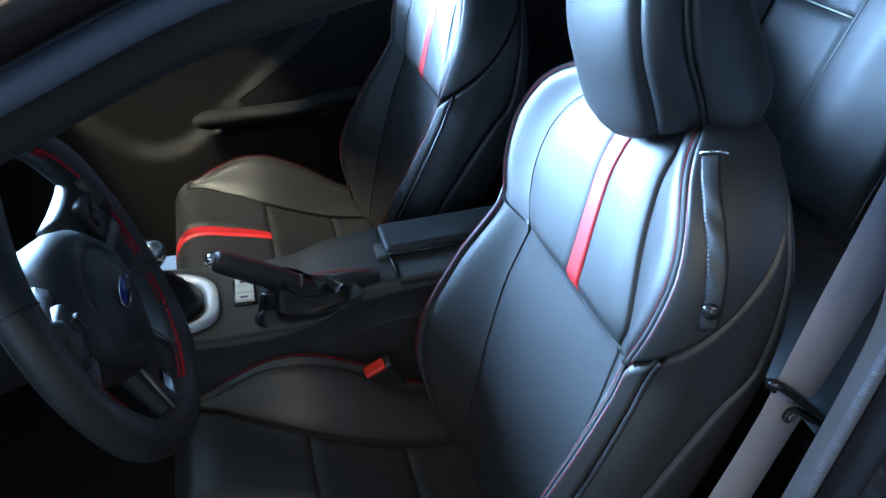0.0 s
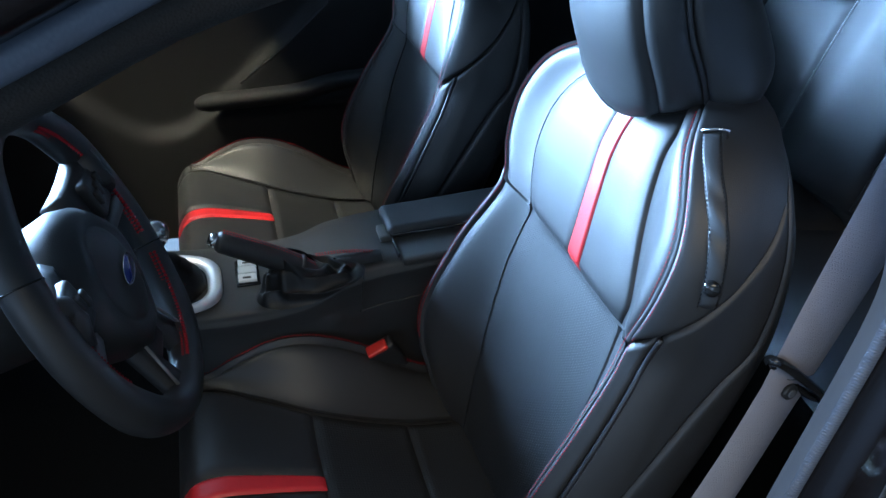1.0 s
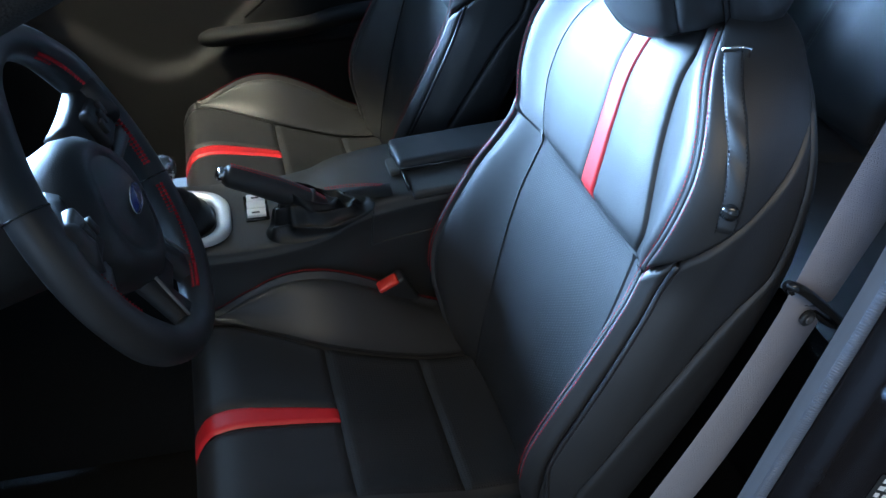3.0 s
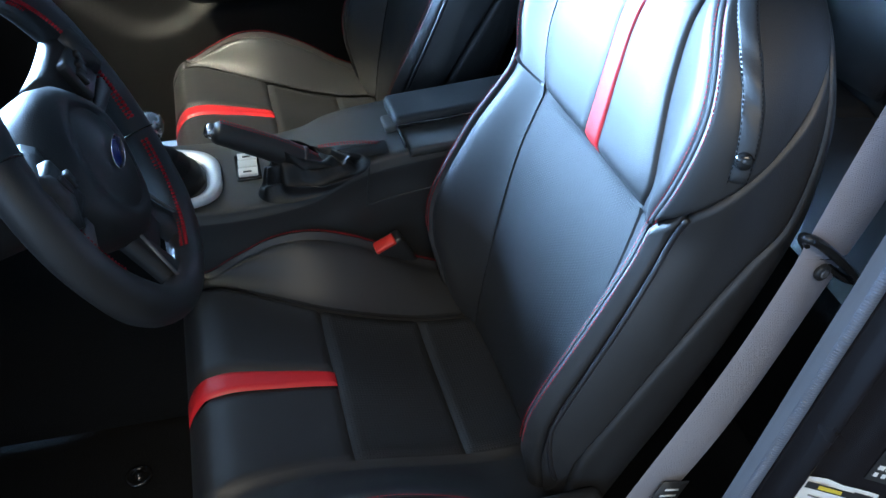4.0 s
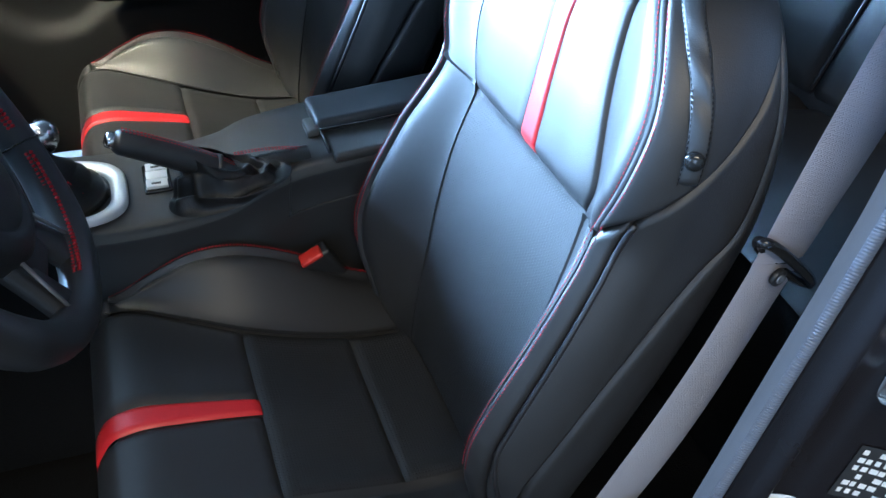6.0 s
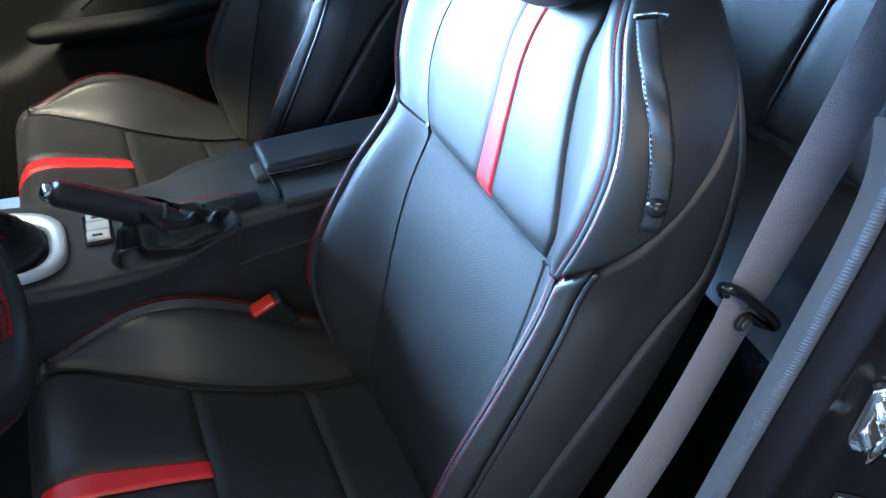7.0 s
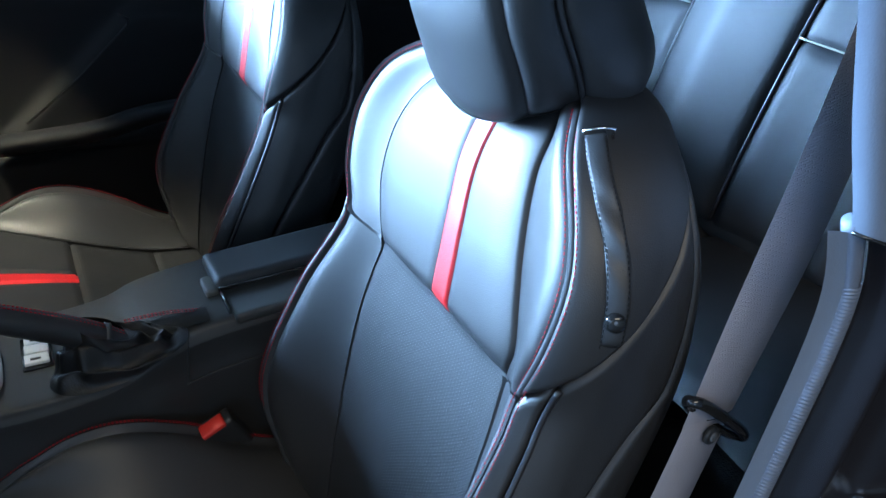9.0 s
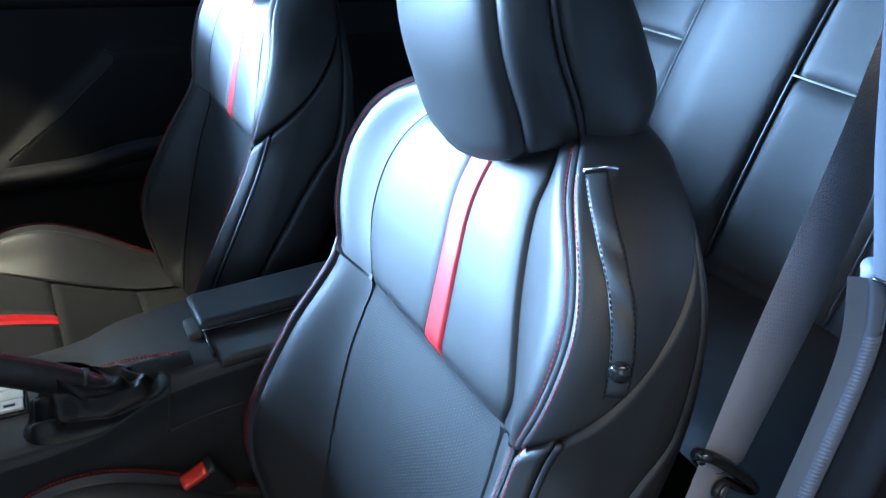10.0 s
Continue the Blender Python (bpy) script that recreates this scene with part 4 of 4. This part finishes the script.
        add("spoke_edge", tube([P(sg * 0.040, -0.085, 0.0), P(sg * 0.058, -0.150, 0.008)], 0.003, flat=0.6), GUNMETAL, "thin metal edge")
        add("thumb_grip", tube([P(sg * 0.150, 0.055, 0.006), P(sg * 0.136, 0.045, 0.010), P(sg * 0.134, 0.030, 0.010), P(sg * 0.148, 0.012, 0.006)], 0.013, seg=12), LEATHER, "black leather thumb grip")
    add("lower_pod", box(*P(0.0, -0.105, -0.012), 0.018, 0.060, 0.040, 0.006, 3, m=Matrix.Rotation(-tl, 3, "Y")), PLASTIC)
    return tagged(w, "black leather steering wheel with red stitching", "steering wheel")


steering_wheel()


# ---- seat belt ----
def seat_belt():
    at = (0.33, -0.285, 0.8)
    b = empty("seat_belt", at)
    low, mid, top = Vector((0.282, -0.268, 0.44)), Vector((0.419, -0.262, 0.826)), Vector((0.486, -0.262, 1.22))

    def web(a, c, sag, wd):
        d = (c - a).normalized()
        s = d.cross(Vector((0.12, -1, 0.05))).normalized()

        def f(u, v):
            p = a.lerp(c, v) + Vector((0, -0.006 * math.sin(v * math.pi) * sag, 0))
            return p + s * (u - 0.5) * (wd[0] + (wd[1] - wd[0]) * v) + Vector((0, 0.003 * (2 * u - 1) ** 2 + 0.002 * math.sin(v * 6 + u * 2), 0))

        return f

    f1, f2 = web(low, mid, 1, (0.066, 0.070)), web(mid, top, 0.5, (0.070, 0.084))
    for f in (f1, f2):
        g = lambda u, v, f=f: f(u, v)
        part("webbing", local(sheet(g, 0.0, 1.0, 0.0, 1.0, 10, 40, 0.0007, 0.004, 0.0004, inside=Vector((0.36, 0, 0.85))), at), BELT, b, "grey woven webbing")
    d = (top - low).normalized()
    s = d.cross(Vector((0.12, -1, 0.05))).normalized()
    across = Vector((0.76, 0.06, -0.64))
    ring = [mid + across * (0.006 + 0.056 * math.copysign(abs(math.cos(t)) ** 0.6, math.cos(t))) + Vector((0, -0.0065 * math.copysign(abs(math.sin(t)) ** 0.6, math.sin(t)), 0)) + d * (0.004 + 0.006 * math.sin(t)) for t in np.linspace(0, math.tau, 40)[:-1]]
    gd = part("belt_guide", local(tube(ring, 0.0050, seg=10, closed=True, up=d), at), GLOSS, b, "glossy black belt guide")
    c = mid - d * 0.010 + Vector((0, -0.006, 0)) - across * 0.002
    m = Matrix.Translation(c) @ Vector((0.12, -1, 0.05)).to_track_quat("Z", "Y").to_matrix().to_4x4()
    part("rivet_plate", local(lathe([(0.0085, -0.003), (0.0085, 0.001), (0.007, 0.002), (0.001, 0.002)], 20, m), at), PLASTIC, gd)
    part("rivet", local(lathe([(0.0046, 0.0), (0.0046, 0.0025), (0.0036, 0.0035), (0.002, 0.0025), (0.0005, 0.0025)], 20, m), at), GUNMETAL, gd, "round metal rivet")
    tag = part("belt_label", local(box(0.318, -0.2775, 0.515, 0.036, 0.001, 0.055, 0.0, m=Matrix.Rotation(radians(17), 3, "Y")), at), INK, b, "black woven label")
    for k in range(4):
        part("print_bar", local(box(0.314 + 0.003 * k, -0.2785, 0.498 + 0.010 * k, 0.022 - 0.004 * (k % 2), 0.0008, 0.0028, 0.0, m=Matrix.Rotation(radians(17), 3, "Y")), at), PAPER, tag, "pale print")
    return tagged(b, "grey woven seat belt through a black guide", "seat belt")


seat_belt()

# ---- door opening: seal, pillar and sill ----
SEAL = [(0.36, 0.310), (0.46, 0.348), (0.55, 0.372), (0.66, 0.390), (0.77, 0.406), (0.87, 0.421), (0.95, 0.431), (1.00, 0.430), (1.05, 0.412), (1.12, 0.378), (1.20, 0.345), (1.26, 0.318)]


def seal_x(z):
    return lerp_table(SEAL, z) - 0.014


def pillar():
    at = (0.42, -0.36, 0.3)
    p = empty("door_pillar", at)
    zs = np.linspace(0.36, 1.05, 120)
    core = part("seal", local(tube([Vector((seal_x(z), -0.3305, z)) for z in zs], 0.0072, seg=12, up=Vector((0, 1, 0))), at), RUBBER, p, "rubber door seal with daylight blue in its colour")
    ribs = bmesh.new()
    for z in np.linspace(0.40, 1.0, 200):
        d = Vector((seal_x(z + 0.005) - seal_x(z - 0.005), 0, 0.01)).normalized()
        c = Vector((seal_x(z) + 0.0005, -0.3318, z))
        tube([c - d * 0.0014, c - d * 0.0005, c + d * 0.0005, c + d * 0.0014], lambda q: 0.0068 if q in (0.0, 1.0) else 0.0076, seg=10, bm=ribs, cap=False, up=Vector((0, 1, 0)))
    part("seal_ribs", local(ribs, at), RUBBER, core)
    f = lambda u, v: Vector((seal_x(0.36 + 0.683 * v) - 0.005 - 0.013 * u, -0.334 + 0.008 * u * u + 0.003 * math.sin(u * 3.1), 0.36 + 0.683 * v))
    part("inner_trim", local(sheet(f, 0.0, 1.0, 0.0, 1.0, 14, 60, 0.0, back=0.0), at), PILLAR, p, "grey plastic pillar trim")
    g = lambda u, v: Vector((seal_x(0.36 + 0.9 * v) + 0.008 + 0.022 * u, -0.336 - 0.016 * math.sin(u * 3.14) - 0.022 * u, 0.36 + 0.9 * v))
    part("gutter", local(grid(g, 12, 60), at), PAINT, p, "dark painted gutter")
    q = lambda u, v: pillar_face(u, 0.36 + 0.9 * v)
    part("painted_face", local(grid(q, 60, 60), at), PAINT, p, "dark grey painted pillar")
    k = lambda u, v: Vector((seal_x(1.045 + 0.215 * v) - 0.006 + 0.044 * u, -0.334 - 0.016 * math.sin(u * 3.14) ** 0.7, 1.045 - 0.012 * u + 0.215 * v))
    part("upper_trim", local(grid(k, 14, 24), at), COVER, p, "pale grey upper pillar cover")
    part("trim_joint", local(tube([k(u, 0.0) + Vector((0, -0.0005, -0.001)) for u in np.linspace(0, 1, 14)], 0.0014), at), GLOSS, p)
    return tagged(p, "dark grey door pillar with ribbed rubber seal", "door pillar", "", "structure")


def pillar_face(u, z):
    return Vector((seal_x(z) + 0.030 + 0.10 * u, -0.358 - 0.075 * u + 0.012 * math.sin(u * 3.14) - 0.007 / (1 + math.exp(-(u - 0.22) / 0.02)), z))


pillar()


def face_patch(u0, u1, z0, z1, h, nu=6, nv=6):
    n = Vector((-0.6, -0.8, 0.0))
    return grid(lambda a, b: pillar_face(u0 + (u1 - u0) * a, z0 + (z1 - z0) * b) + n * h, nu, nv)


def striker():
    c = pillar_face(0.42, 0.80)
    s = empty("door_striker", c)
    n = Vector((-0.6, -0.8, 0.0))
    t = Vector((0.8, -0.6, 0.0))
    m = Matrix((t, Vector((0, 0, 1)), -n)).transposed()
    part("plate", local(box(*(c + n * 0.004), 0.050, 0.065, 0.008, 0.010, 3, m=m), c), CHROME, s, "bright metal plate")
    part("loop", local(tube([c + n * 0.006 - t * 0.016 + Vector((0, 0, 0.014)), c + n * 0.03 - t * 0.016 + Vector((0, 0, 0.014)), c + n * 0.036 - t * 0.016, c + n * 0.03 - t * 0.016 - Vector((0, 0, 0.018)), c + n * 0.006 - t * 0.016 - Vector((0, 0, 0.018))], 0.005, seg=10), c), CHROME, s, "bright metal loop")
    for dz in (-0.02, 0.02):
        mm = Matrix.Translation(c + n * 0.008 + t * 0.010 + Vector((0, 0, dz))) @ n.to_track_quat("Z", "Y").to_matrix().to_4x4()
        part("screw", local(lathe([(0.008, 0.0), (0.008, 0.003), (0.006, 0.005), (0.003, 0.005), (0.002, 0.003), (0.0005, 0.003)], 18, mm), c), SILVER, s, "bright screw head")
    return tagged(s, "bright metal door striker on the painted pillar", "striker")


striker()


def sticker(name, u0, u1, z0, z1, base, marks, label):
    o = thing(name, face_patch(u0, u1, z0, z1, 0.0015), base, label, "sticker")
    for a0, a1, b0, b1, mat in marks:
        part("print_bar", face_patch(u0 + (u1 - u0) * a0, u0 + (u1 - u0) * a1, z0 + (z1 - z0) * b0, z0 + (z1 - z0) * b1, 0.0022, 1, 1), mat, o)
    return o


sticker("tyre_sticker", 0.0, 0.55, 0.545, 0.635, PAPER, [(0.06, 0.70, 0.83, 0.93, INK), (0.08, 0.55, 0.85, 0.91, YELLOW), (0.70, 0.95, 0.62, 0.95, INK), (0.72, 0.93, 0.66, 0.80, YELLOW)] + [(0.22 - 0.02 * (k % 2), 0.60 + 0.05 * (k % 3), 0.10 + 0.085 * k, 0.125 + 0.085 * k, HEADLINER) for k in range(8)] + [(0.06, 0.15, 0.10, 0.28, INK)], "white pressure sticker with coloured print on the pillar")
rs = random.Random(4)
sticker("plate_sticker", 0.38, 0.95, 0.650, 0.715, INK, [(0.06 + 0.1 * i, 0.06 + 0.1 * i + rs.uniform(0.05, 0.09), 0.10 + 0.15 * k, 0.19 + 0.15 * k, PAPER) for k in range(6) for i in range(9) if rs.random() < 0.85], "black sticker with rows of white print on the pillar")


def sill():
    f = lambda u, v: Vector((-0.95 + 1.30 * u, -0.33 - 0.12 * v, 0.335 + 0.03 * math.sin(v * 3.14) - 0.04 * v))
    o = thing("door_sill", grid(f, 30, 12), PLASTIC, "black plastic door sill", "sill", "structure")
    part("sill_side", grid(lambda u, v: Vector((-0.95 + 1.55 * u, -0.455 - 0.02 * math.sin(v * 3.1), 0.30 - 0.22 * v)), 20, 10), PAINT, o)
    part("sill_wall", grid(lambda u, v: Vector((-0.95 + 1.30 * u, -0.33, 0.335 - 0.13 * v)), 10, 4), CARPET, o)


sill()


def floor_mat():
    o = thing("floor_mat", grid(lambda u, v: Vector((-0.75 + 0.55 * u, -0.22 + 0.44 * v, 0.222 + 0.0015 * noise.noise((u * 60, v * 60, 3)) + 0.12 * max(0, 0.25 - u))), 50, 40), CARPET, "black carpet mat in the footwell", "floor mat")
    part("mat_clip", lathe([(0.020, 0.0), (0.020, 0.004), (0.014, 0.006), (0.013, 0.003), (0.006, 0.003), (0.005, 0.009), (0.001, 0.010)], 24, Matrix.Translation((-0.30, 0.125, 0.223))), GLOSS, o, "round black clip")


floor_mat()
